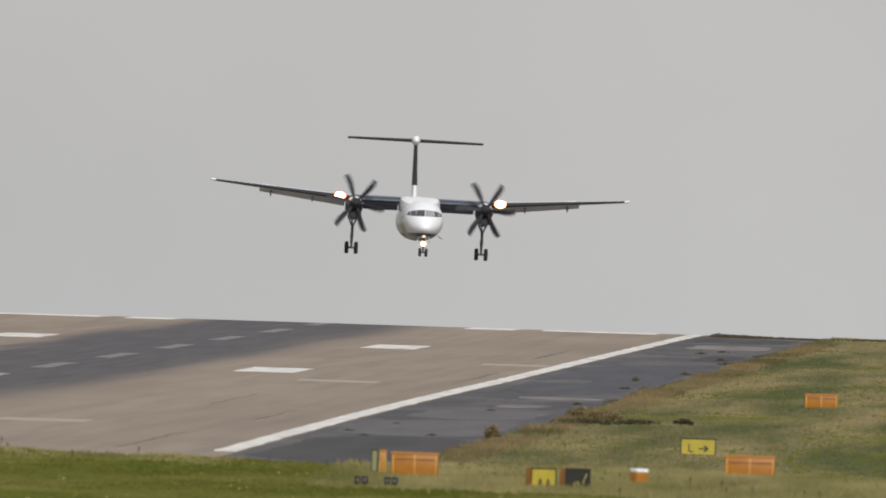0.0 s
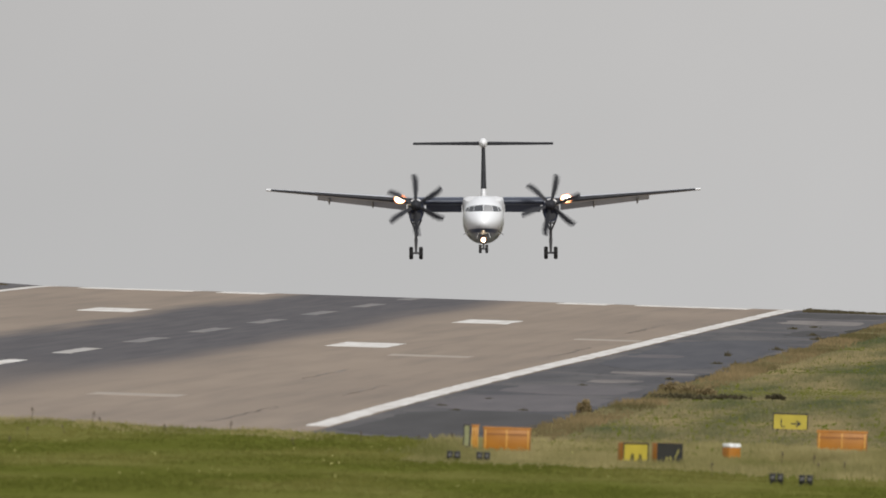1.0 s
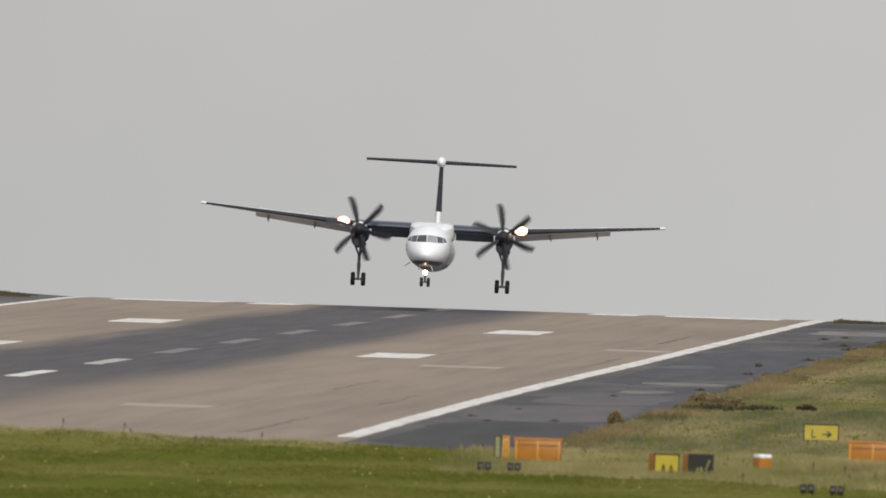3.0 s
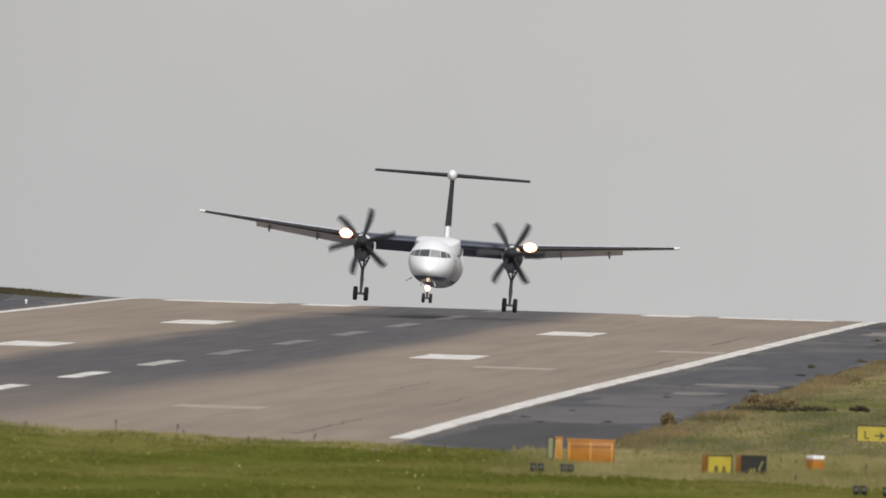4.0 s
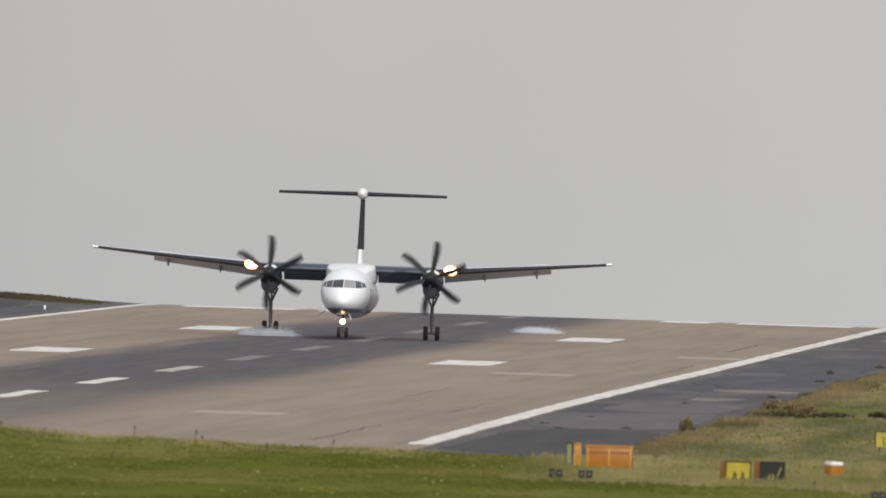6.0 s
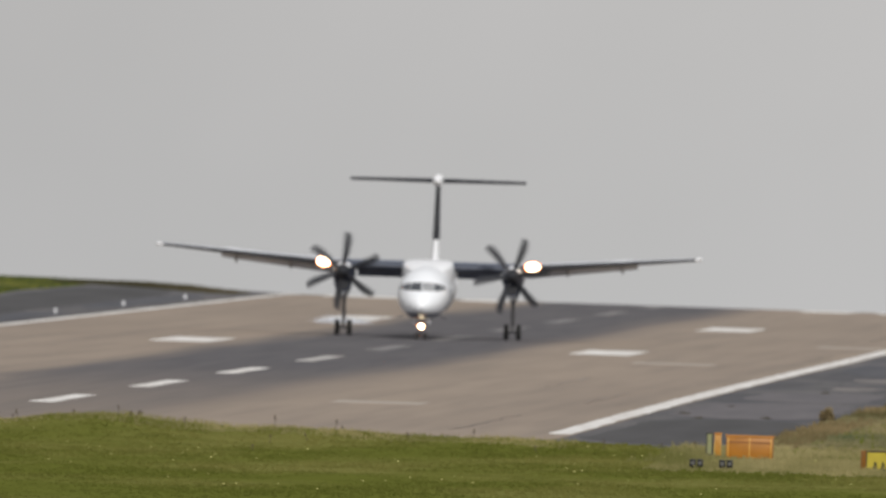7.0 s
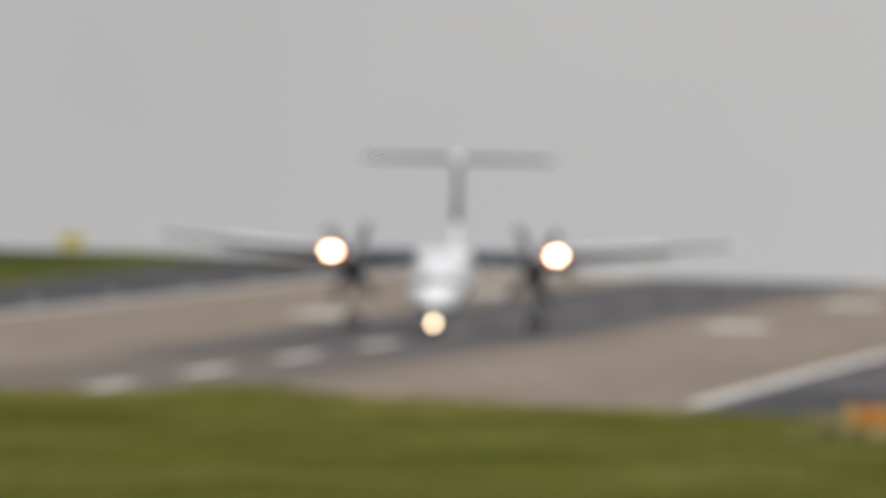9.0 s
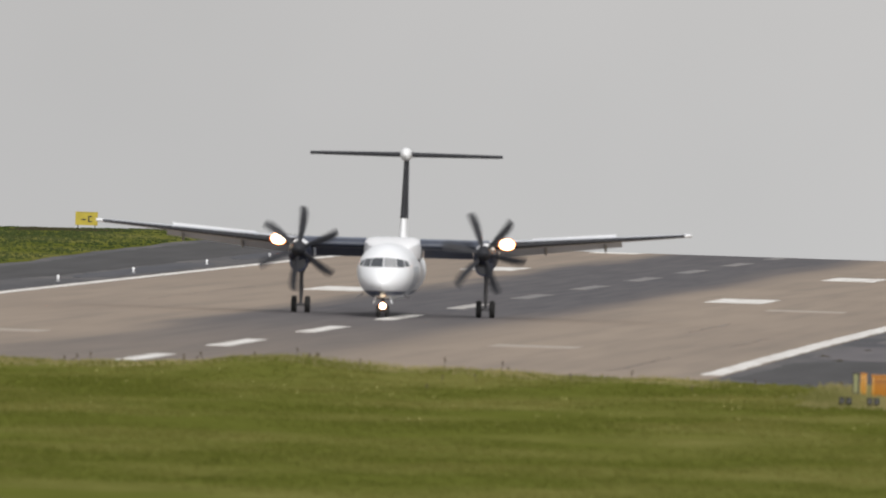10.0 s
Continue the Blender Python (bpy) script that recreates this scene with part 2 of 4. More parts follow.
WING_PALE = paint("wing_pale_grey", (0.60, 0.63, 0.69), 0.45, dirt=0.08)
WING_GREY = paint("wing_grey", (0.34, 0.35, 0.37), 0.45, dirt=0.1)
SLATE = paint("slate_blue", (0.150, 0.178, 0.250), 0.4, dirt=0.12)
SLATE_DARK = paint("dark_slate", (0.060, 0.072, 0.105), 0.45, dirt=0.15)
FLAP_GREY = paint("flap_grey", (0.60, 0.66, 0.76), 0.45, dirt=0.1)
NAVY = paint("navy_paint", (0.022, 0.029, 0.060), 0.8, dirt=0.15)
BOOT = paint("black_rubber_boot", (0.024, 0.026, 0.033), 0.7, dirt=0.2)
BLADE = paint("blade_grey", (0.024, 0.026, 0.034), 0.7, dirt=0.2)
STEEL = paint("gear_steel", (0.12, 0.12, 0.13), 0.4, metal=0.5, dirt=0.15)
TYRE = paint("tyre_rubber", (0.014, 0.014, 0.015), 0.8, dirt=0.2)
RIM = paint("wheel_rim", (0.35, 0.35, 0.36), 0.4, metal=0.6, dirt=0.15)
GLASS = paint("cockpit_glass", (0.045, 0.052, 0.065), 0.12, dirt=0.05, coat=0.15)
# glass with the pale sky reflection put into its base colour
GLASS_PALE = paint("cockpit_glass_reflecting", (0.34, 0.35, 0.37), 0.2, dirt=0.1, coat=0.2)
LAMP = glow("landing_light", (1.0, 0.84, 0.58), 13.0)
# emission on the lamp housings that stands for the orange glow round the lenses
LAMP_HALO = glow("landing_light_glow", (1.0, 0.42, 0.18), 1.2)
ORANGE = paint("orange_paint", (0.39, 0.152, 0.010), 0.5, dirt=0.15, scale=2.0)
ORANGE_PALE = paint("faded_orange_rib", (0.62, 0.33, 0.06), 0.5, dirt=0.15)
ORANGE_DARK = paint("rusty_orange_rail", (0.27, 0.105, 0.022), 0.5, dirt=0.15)
YELLOW = paint("sign_yellow", (0.45, 0.365, 0.040), 0.45, dirt=0.12, scale=2.0)
YELLOW_WORN = paint("worn_sign_yellow", (0.36, 0.33, 0.09), 0.6, dirt=0.2)
OLIVE = paint("weathered_olive", (0.24, 0.25, 0.12), 0.6, dirt=0.15)
WORN_BLACK = paint("worn_black_lettering", (0.085, 0.072, 0.018), 0.6, dirt=0.2)
BLACK = paint("sign_black", (0.020, 0.020, 0.018), 0.5, dirt=0.1)
DARK_METAL = paint("dark_metal", (0.030, 0.030, 0.032), 0.5, metal=0.3, dirt=0.2)
LENS = paint("dull_lens", (0.12, 0.12, 0.12), 0.3)
WEED = paint("dry_weed", (0.10, 0.075, 0.05), 0.9, dirt=0.2)
SMOKE = smoke_material()


# ---- mesh helpers ----
def finish(bm, name, material, smooth=True):
    bmesh.ops.recalc_face_normals(bm, faces=bm.faces)
    me = bpy.data.meshes.new(name)
    bm.to_mesh(me)
    bm.free()
    for m in (material if isinstance(material, (list, tuple)) else [material]):
        me.materials.append(m)
    if smooth:
        for f in me.polygons:
            f.use_smooth = True
        me.set_sharp_from_angle(angle=radians(38))
    return me


def part(name, bm, material, parent, label="", at=None):
    ob = new(name, finish(bm, name, material))
    ob.parent = parent
    if at is not None:
        ob.matrix_basis = at
    return tagged(ob, label)


def thing(name, label, category, m, group="", kind=""):
    ob = new(name)
    ob.empty_display_size = 0.3
    ob.matrix_basis = m
    return tagged(ob, label, category, group, kind)


def loft(bm, rings, caps=True):
    rows = [[bm.verts.new(p) for p in ring] for ring in rings]
    n = len(rows[0])
    for a, b in zip(rows, rows[1:]):
        for i in range(n):
            bm.faces.new((a[i], a[(i + 1) % n], b[(i + 1) % n], b[i]))
    if caps:
        bm.faces.new(rows[0][::-1])
        bm.faces.new(rows[-1])
    return bm


def box(bm, x0, x1, y0, y1, z0, z1, bevel=0.0):
    made = bmesh.ops.create_cube(bm, size=1.0, matrix=Matrix.Translation(((x0 + x1) / 2, (y0 + y1) / 2, (z0 + z1) / 2))
                                 @ Matrix.Diagonal((x1 - x0, y1 - y0, z1 - z0, 1)))
    if bevel:
        edges = list({e for v in made["verts"] for e in v.link_edges})
        bmesh.ops.bevel(bm, geom=edges, offset=bevel, segments=2, affect="EDGES", profile=0.5)
    return bm


def tube(bm, a, b, r0, r1=None, n=12):
    a, b = Vector(a), Vector(b)
    r1 = r0 if r1 is None else r1
    q = (b - a).to_track_quat("Z", "Y")
    rings = []
    for p, r in ((a, r0), (b, r1)):
        rings.append([p + q @ Vector((r * math.cos(k * 2 * math.pi / n), r * math.sin(k * 2 * math.pi / n), 0)) for k in range(n)])
    return loft(bm, rings)


def oval_loft(bm, stations, n=28):
    """stations: y, centre z, half width, half height, centre x."""
    rings = []
    for y, zc, rx, rz, xc in stations:
        rings.append([(xc + rx * math.cos(k * 2 * math.pi / n), y, zc + rz * math.sin(k * 2 * math.pi / n)) for k in range(n)])
    return loft(bm, rings)


def smooth01(a, b, v):
    t = min(1.0, max(0.0, (v - a) / (b - a)))
    return t * t * (3 - 2 * t)


# ---- the lie of the land ----
def fall(y):
    """The runway is level, then drops away beyond its crest."""
    if y < 1735:
        return 0.0
    if y < 2100:
        return -(y - 1735) ** 2 / 8000
    return max(-44.0, -16.65 - 0.091 * (y - 2100))


def land(x, y):
    z = fall(y)
    rise = 0.10 + 0.46 * math.exp(-((x - 6.8) / 3.2) ** 2) + 0.20 * math.exp(-((x - 12.5) / 5.0) ** 2) + 0.04 * math.sin(x * 0.9) + 0.03 * math.sin(x * 2.3 + 1)
    rise *= 1 - smooth01(22, 29, x)
    z += rise * math.exp(-((y - 1043) / 20) ** 2)
    z += (0.42 * smooth01(-31, -35, x) + 0.12 * math.exp(-((x + 41) / 4) ** 2)) * smooth01(1400, 1680, y)
    z += 0.25 * smooth01(32, 48, x) * smooth01(1050, 1200, y) * (1 - smooth01(1500, 1700, y))
    if -34.2 < x < 31 and y > 1056:
        z -= 0.25
    return z + 0.02 * noise.noise((x * 0.3, y * 0.1, 0))


def ground():
    xs = [-3000, -1500, -700, -300, -150, -100] + list(range(-80, -36, 4)) + [-35, -34.3, -34.1] + list(range(-32, 31, 2)) + [31.1, 32.0, 34] + list(range(36, 81, 4)) + [100, 150, 300, 700, 1500, 3000]
    ys = [-800, -300, 0, 300, 500, 650, 700] + list(range(740, 1010, 15)) + list(range(1010, 1100, 4)) + list(range(1100, 1720, 20)) + list(range(1720, 1900, 10)) + list(range(1900, 2500, 40)) + [2700, 3200, 3900, 4800]
    bm = bmesh.new()
    grid = [[bm.verts.new((x, y, land(x, y))) for x in xs] for y in ys]
    for a, b in zip(grid, grid[1:]):
        for i in range(len(xs) - 1):
            bm.faces.new((a[i], a[i + 1], b[i + 1], b[i]))
    ob = new("ground", finish(bm, "ground", SOIL))
    tagged(ob, "rough airfield grass, green and straw-coloured in patches", "grass", kind="structure")


RUNWAY_Y = [1052, 1080, 1120, 1160, 1200, 1240, 1280, 1320, 1360, 1400, 1440, 1480, 1520, 1560, 1600, 1640, 1680, 1715] + list(range(1735, 1860, 5)) + list(range(1860, 2101, 20))


def bend(y):
    """The east edge bows in slightly, most of all in its near half."""
    return 0.35 * math.sin(math.pi * min(1, max(0, (y - 1075) / 680))) + 0.30 * math.sin(math.pi * min(1, max(0, (y - 1075) / 340)))


def strip(name, x0, x1, ys, top, depth, material, wobble=0.0):
    """A paved strip that follows the lie of the land, with thickness."""
    bm = bmesh.new()
    rings = []
    for y in ys:
        a = x0 + (wobble * noise.noise((y * 0.05, x0, 3)) if wobble and x0 < -30 else 0)
        b = x1 + (wobble * noise.noise((y * 0.05, x1, 3)) if wobble and x1 > 30 else 0)
        a -= bend(y) if a == 23.55 else 0
        b -= bend(y) if b == 23.55 else 0
        z = fall(y) + top
        za = z + (0.42 * smooth01(1400, 1680, y) if a < -30 else 0)
        rings.append([(a, y, za), (b, y, z), (b, y, z - depth), (a, y, z - depth)])
    loft(bm, rings)
    return new(name, finish(bm, name, material, smooth=False))


def marking(x0, x1, y0, y1, material, parent, name="marking", bow=0.0, ragged=0.14):
    """Paint 12 mm proud of the concrete."""
    n = max(1, int((y1 - y0) / 4))
    bm = bmesh.new()
    rings = []
    for k in range(n + 1):
        y = y0 + (y1 - y0) * k / n
        z = fall(y) + 0.032
        s = bow * bend(y)
        u, v = (ragged * noise.noise((e * 7.1, y * 0.21, 4.0)) for e in (x0, x1))
        rings.append([(x0 - s + u, y, z), (x1 - s + v, y, z), (x1 - s + v, y, z - 0.012), (x0 - s + u, y, z - 0.012)])
    loft(bm, rings)
    ob = new(name, finish(bm, name, material, smooth=False))
    ob.parent = parent
    return ob


ground()
runway = tagged(strip("runway", -23.6, 23.55, RUNWAY_Y, 0.02, 0.3, CONCRETE), "tan concrete runway with a dark belt of tyre rubber", "runway", kind="structure")
shoulder_ys = sorted(RUNWAY_Y + list(range(1085, 1735, 10)))
shoulder_east = tagged(strip("shoulder_east", 23.55, 30.6, [y for y in shoulder_ys if y >= 1052], 0.0, 0.3, ASPHALT, 0.9), "dark patched asphalt runway shoulder", "asphalt", kind="structure")
shoulder_west = tagged(strip("shoulder_west", -33.6, -23.6, shoulder_ys, 0.0, 0.3, ASPHALT, 0.6), "dark patched asphalt runway shoulder", "asphalt", kind="structure")
for side in (-1, 1):
    a, b = (22.55, 23.45) if side > 0 else (-23.4, -22.7)
    for y0, y1 in zip(RUNWAY_Y[1:], RUNWAY_Y[2:]):
        if y1 < 1860:
            marking(a, b, y0, y1, LINE_WHITE, runway, "edge_line", 1.0 if side > 0 else 0.0)
    for y0 in (1411, 1575, 1739):
        a, b = sorted((side * 9.0, side * 12.0))
        marking(a, b, y0, y0 + 25, LINE_WHITE, runway, "touchdown_bar")
    for x0, x1 in ((13.6, 20.6),):
        a, b = sorted((side * x0, side * x1))
        marking(a, b, 1742, 1768, LINE_WHITE, runway, "aiming_bar")
for k in range(11):
    y0 = 1064.6 + 66.4 * k
    marking(-0.45, 0.45, y0, y0 + 30, LINE_WHITE if k < 4 else LINE_WORN if k == 4 else LINE_STAINED, runway, "centre_dash")
for x0, x1, y0 in ((9.9, 13.6, 1163), (13.7, 17.6, 1371), (18.6, 22.0, 1490), (-13.4, -9.6, 1163)):
    marking(x0, x1, y0, y0 + 9, LINE_FADED, runway, "faded_bar")

for x0, y0, y1 in ((18.75, 1084, 1142), (20.9, 1392, 1450), (19.8, 1540, 1604), (-18.9, 1180, 1260), (14.9, 1250, 1300), (-15.2, 1330, 1420), (19.3, 1190, 1235)):
    marking(x0, x0 + 0.06, y0, y1, SEAM, runway, "tar_seam", 0.0, 0.5)


def asphalt_patch(x0, x1, y0, y1, material, seed, parent, top=0.008, slant=0.0, ragged=0.35):
    """A thin repair with ragged ends and sides, its far end shifted sideways by slant."""
    bm = bmesh.new()
    rings = []
    n = max(4, int((y1 - y0) / 3))
    for k in range(n + 1):
        f = k / n
        y = y0 + (y1 - y0) * f
        pinch = 0.5 * (x1 - x0) * (1 - min(1, 6 * f, 6 * (1 - f))) ** 2 * 0.8
        a = x0 + slant * f + pinch + ragged * noise.noise((y * 0.13, seed, 1.7))
        b = x1 + slant * f - pinch + ragged * noise.noise((y * 0.13, seed, 6.1))
        z = fall(y) + top
        up = 0.042 * smooth01(1400, 1680, y) if x1 < -23 else 0.0
        if up:
            rings.append([(a, y, z + up * (-23.6 - a)), (b, y, z + up * (-23.6 - b)), (b, y, z - 0.02 + up * (-23.6 - b)), (a, y, z - 0.02 + up * (-23.6 - a))])
            continue
        rings.append([(a, y, z), (max(a + 0.02, b), y, z), (max(a + 0.02, b), y, z - 0.02), (a, y, z - 0.02)])
    loft(bm, rings)
    ob = new("asphalt_patch", finish(bm, "asphalt_patch", material, smooth=False))
    ob.parent = parent
    return ob


for k, (x0, x1, y0, y1, mat, slant) in enumerate(((24.1, 30.4, 1060, 1150, TAR_DARK, 0.2), (23.95, 30.2, 1152, 1216, TAR_PALE, 0.0), (24.3, 29.6, 1222, 1262, TAR_PALE, 0.3), (26.4, 28.5, 1276, 1292, TAR_DUSTY, 0.2),
                                                  (25.9, 29.9, 1319, 1333, TAR_DUSTY, 0.2), (24.0, 30.0, 1345, 1520, TAR_BLUE, 0.0), (24.2, 26.6, 1404, 1424, TAR_PALE, 0.2), (25.2, 29.8, 1640, 1672, TAR_DUSTY, 0.0),
                                                  (24.2, 29.9, 1690, 1728, TAR_DARK, 0.0), (27.6, 29.8, 1560, 1600, TAR_DARK, 0.3))):
    asphalt_patch(x0, x1, y0, y1, mat, k * 3.7, shoulder_east, 0.006 + 0.0005 * k, slant)
for k, (x0, x1, y0, y1, mat) in enumerate(((-32.6, -27.2, 1404, 1730, TAR_DARK), (-26.6, -24.6, 1440, 1560, TAR_BLUE), (-26.9, -24.8, 1590, 1700, TAR_BLUE))):
    asphalt_patch(x0, x1, y0, y1, mat, 50 + k * 3.7, shoulder_west, 0.012, 0.0)


# ---- grass ----
def turf(name, label, n, x0, x1, y0, y1, h0, h1, material, keep, seed, width=0.07, base=land):
    """Thousands of three-bladed tufts in one mesh."""
    rng = np.random.default_rng(seed)
    xs, ys = rng.uniform(x0, x1, n), rng.uniform(y0, y1, n)
    spots = [(x, y) for x, y in zip(xs, ys) if keep(x, y)]
    verts, faces = [], []
    for x, y in spots:
        z = base(x, y) - 0.02
        tall = h0 + (h1 - h0) * max(0, 0.5 + noise.noise((x * 0.12, y * 0.03, seed)) * 0.9) * rng.uniform(0.6, 1.2)
        for k in range(3):
            a = rng.uniform(0, math.pi)
            w = width * rng.uniform(0.6, 1.6)
            lean = rng.uniform(-0.5, 0.5) * tall
            ox, oy = rng.uniform(-0.12, 0.12), rng.uniform(-0.12, 0.12)
            dx, dy = w * math.cos(a) * 0.9, w * math.sin(a) * 0.5
            i = len(verts)
            verts += [(x + ox - dx, y + oy - dy, z), (x + ox + dx, y + oy + dy, z), (x + ox + lean, y + oy, z + tall * rng.uniform(0.7, 1.1))]
            faces.append((i, i + 1, i + 2))
    me = bpy.data.meshes.new(name)
    me.from_pydata(verts, [], faces)
    me.materials.append(material)
    return tagged(new(name, me), label, "grass", kind="stuff")


def near_dry(x, y):
    """How far the sward has turned to straw, 0 to 1: it follows the signs east of the asphalt end."""
    return smooth01(24, 34, x + 4 * noise.noise((x * 0.1, y * 0.02, 8))) * smooth01(948, 1045, y + 0.9 * (x - 32) + 25 * noise.noise((x * 0.15, y * 0.03, 2)))


pick = random.Random(11)
turf("near_grass", "short green airfield grass in uneven tufts", 64000, -18, 62, 745, 1056, 0.04, 0.13, GREEN, lambda x, y: (y > 930 or x < 45) and pick.random() > smooth01(0.3, 0.6, near_dry(x, y)), 1, 0.09)
turf("verge_grass", "tall straw-coloured grass round the signs", 22000, 20, 60, 900, 1062, 0.10, 0.36, PALE, lambda x, y: pick.random() < smooth01(0.3, 0.6, near_dry(x, y)) and not (x < 22 and y > 1050), 3, 0.045)
turf("dry_grass", "straw-coloured rough grass with green patches", 42000, 27.4, 56, 1056, 1770, 0.06, 0.24, DRY, lambda x, y: x > 30.6 - 2.6 * (1 - smooth01(1068, 1160, y)) + 0.9 * noise.noise((y * 0.05, 30.6, 3)) and x < 69.7 - y * 0.0165, 2)
turf("corner_grass", "straw-coloured grass creeping over the asphalt end", 3600, 23.5, 31.5, 1056, 1112, 0.05, 0.22, PALE, lambda x, y: x - 23.5 > (y - 1056) * 0.115 + 2.0 * noise.noise((y * 0.1, x * 0.3, 1)), 5, 0.06)
turf("bank_grass", "low green grass bank beyond the shoulder", 12000, -62, -33.6, 1330, 1790, 0.05, 0.16, BANK, lambda x, y: x < -33.8 + 0.5 * noise.noise((y * 0.05, 1, 3)), 4, 0.12)


turf("box_grass", "tall straw-coloured grass in front of the orange boxes", 1500, 42.0, 46.5, 1018, 1039, 0.25, 0.60, PALE, lambda x, y: True, 6, 0.035)
turf("sign_grass", "tall straw-coloured grass at the feet of the signs", 2600, 30.0, 42.0, 985, 1017, 0.15, 0.36, PALE, lambda x, y: True, 7, 0.035)
turf("fringe_grass", "brown rank grass along the asphalt edge", 5000, 30.2, 32.8, 1060, 1700, 0.12, 0.42, FRINGE, lambda x, y: x > 30.4 + 0.9 * noise.noise((y * 0.05, 30.6, 3)), 8, 0.06)

turf("ridge_grass", "thin straw-coloured stalks along the crest of the grass", 2200, -8, 25, 1034, 1054, 0.10, 0.30, PALE, lambda x, y: True, 9, 0.022)


turf("crest_scrub", "dark low scrub along the crest beyond the asphalt", 1500, 24.2, 36.0, 1736, 1748, 0.10, 0.34, SCRUB, lambda x, y: True, 12, 0.08, lambda x, y: fall(y))
turf("bank_scrub", "dark uneven scrub on top of the far bank", 6500, -48.0, -25.0, 1722, 1744, 0.05, 0.24, SCRUB, lambda x, y: pick.random() < smooth01(-23, -31, x), 13, 0.08, lambda x, y: fall(y) + 0.42 * smooth01(-23, -33, x))


def scrub_tuft(x, y, wide, tall, seed):
    """A tuft of dark weed rooted in a joint of the asphalt."""
    rng = random.Random(seed)
    ob = thing("weed_tuft", "dark weed tuft growing out of the asphalt", "weed", pose(x, y, fall(y) - 0.01), "weed tufts on the asphalt")
    bm = bmesh.new()
    for k in range(46):
        a, r = rng.uniform(0, 6.28), rng.random() * 0.5 * wide
        base = Vector((math.cos(a) * r, math.sin(a) * r * 2.0, 0))
        w = rng.uniform(0.02, 0.05)
        tip = base + Vector((rng.gauss(0, 0.10), rng.gauss(0, 0.1), tall * rng.uniform(0.4, 1.0) * (1 - 0.6 * r / (0.5 * wide))))
        bm.faces.new([bm.verts.new(p) for p in (base - Vector((w, 0, 0)), base + Vector((w, 0.02, 0)), tip)])
    part("leaves", bm, SCRUB, ob)


for k, (x, y, wide, tall) in enumerate(((27.07, 1607, 0.7, 0.22), (29.3, 1566, 0.8, 0.24), (29.35, 1383, 0.7, 0.24), (28.6, 1427, 0.35, 0.42), (30.4, 1380, 0.6, 0.28), (30.2, 1540, 0.9, 0.3), (24.4, 1165, 0.5, 0.12), (28.1, 1156, 0.45, 0.14),
                                        (25.6, 1150, 0.5, 0.10), (29.9, 1470, 0.8, 0.28), (27.9, 1622, 0.6, 0.2), (26.9, 1262, 0.5, 0.12), (29.6, 1300, 0.4, 0.18), (25.2, 1196, 0.35, 0.10))):
    scrub_tuft(x, y, wide, tall, 70 + k)


def flowers():
    """Specks of yellow blossom above the grass."""
    rng = random.Random(21)
    verts, faces = [], []
    for k in range(130):
        x, y = rng.uniform(-5, 40), rng.uniform(900, 1045)
        z, s = land(x, y) + rng.uniform(0.10, 0.22), rng.uniform(0.015, 0.035)
        i = len(verts)
        verts += [(x - s, y, z), (x, y - s, z - s * 0.6), (x + s, y, z), (x, y, z + s)]
        faces += [(i, i + 1, i + 3), (i + 1, i + 2, i + 3)]
    me = bpy.data.meshes.new("yellow_flowers")
    me.from_pydata(verts, [], faces)
    me.materials.append(FLOWER)
    tagged(new("yellow_flowers", me), "specks of pale yellow blossom in the grass", "flowers", kind="stuff")


flowers()


def weed_stalk(m, tall):
    ob = thing("weed_stalk", "dry brown weed stalk standing above the grass", "weed", m, "weed stalks")
    bm = bmesh.new()
    tube(bm, (0, 0, -0.05), (0.03, 0, tall), 0.012, 0.006, 6)
    tube(bm, (0.01, 0, tall * 0.55), (0.12, 0, tall * 0.8), 0.008, 0.004, 6)
    part("stem", bm, WEED, ob)
    bm = bmesh.new()
    rng = random.Random(int(tall * 1000))
    rings = []
    for k in range(7):
        z, rad = tall * (0.72 + 0.06 * k), (0.006, 0.03, 0.022, 0.035, 0.024, 0.02, 0.005)[k] * rng.uniform(0.8, 1.3)
        rings.append([(0.02 + rad * math.cos(q * 1.0472), rad * math.sin(q * 1.0472), z) for q in range(6)])
    loft(bm, rings)
    part("seed_head", bm, WEED, ob)
    return ob


def weeds():
    rng = random.Random(5)
    first = [weed_stalk(pose(8.2, 1044, land(8.2, 1044)), 0.34), weed_stalk(pose(14.0, 1044, land(14.0, 1044)), 0.46)]
    for k in range(28):
        x, y = rng.uniform(-6, 30), rng.choice((rng.uniform(1036, 1050), rng.uniform(1000, 1050)))
        copy_thing(first[k % 2], pose(x, y, land(x, y) - rng.uniform(0, 0.15), rng.gauss(0, 10), rng.gauss(0, 14), rng.uniform(0, 360)))
    for x, y in ((44.0, 1003), (44.6, 985), (45.4, 990), (47.3, 985), (42.6, 1012), (41.2, 975), (47.9, 982)):
        copy_thing(first[1], pose(x, y, land(x, y), 0, 0, rng.uniform(0, 360)))


weeds()


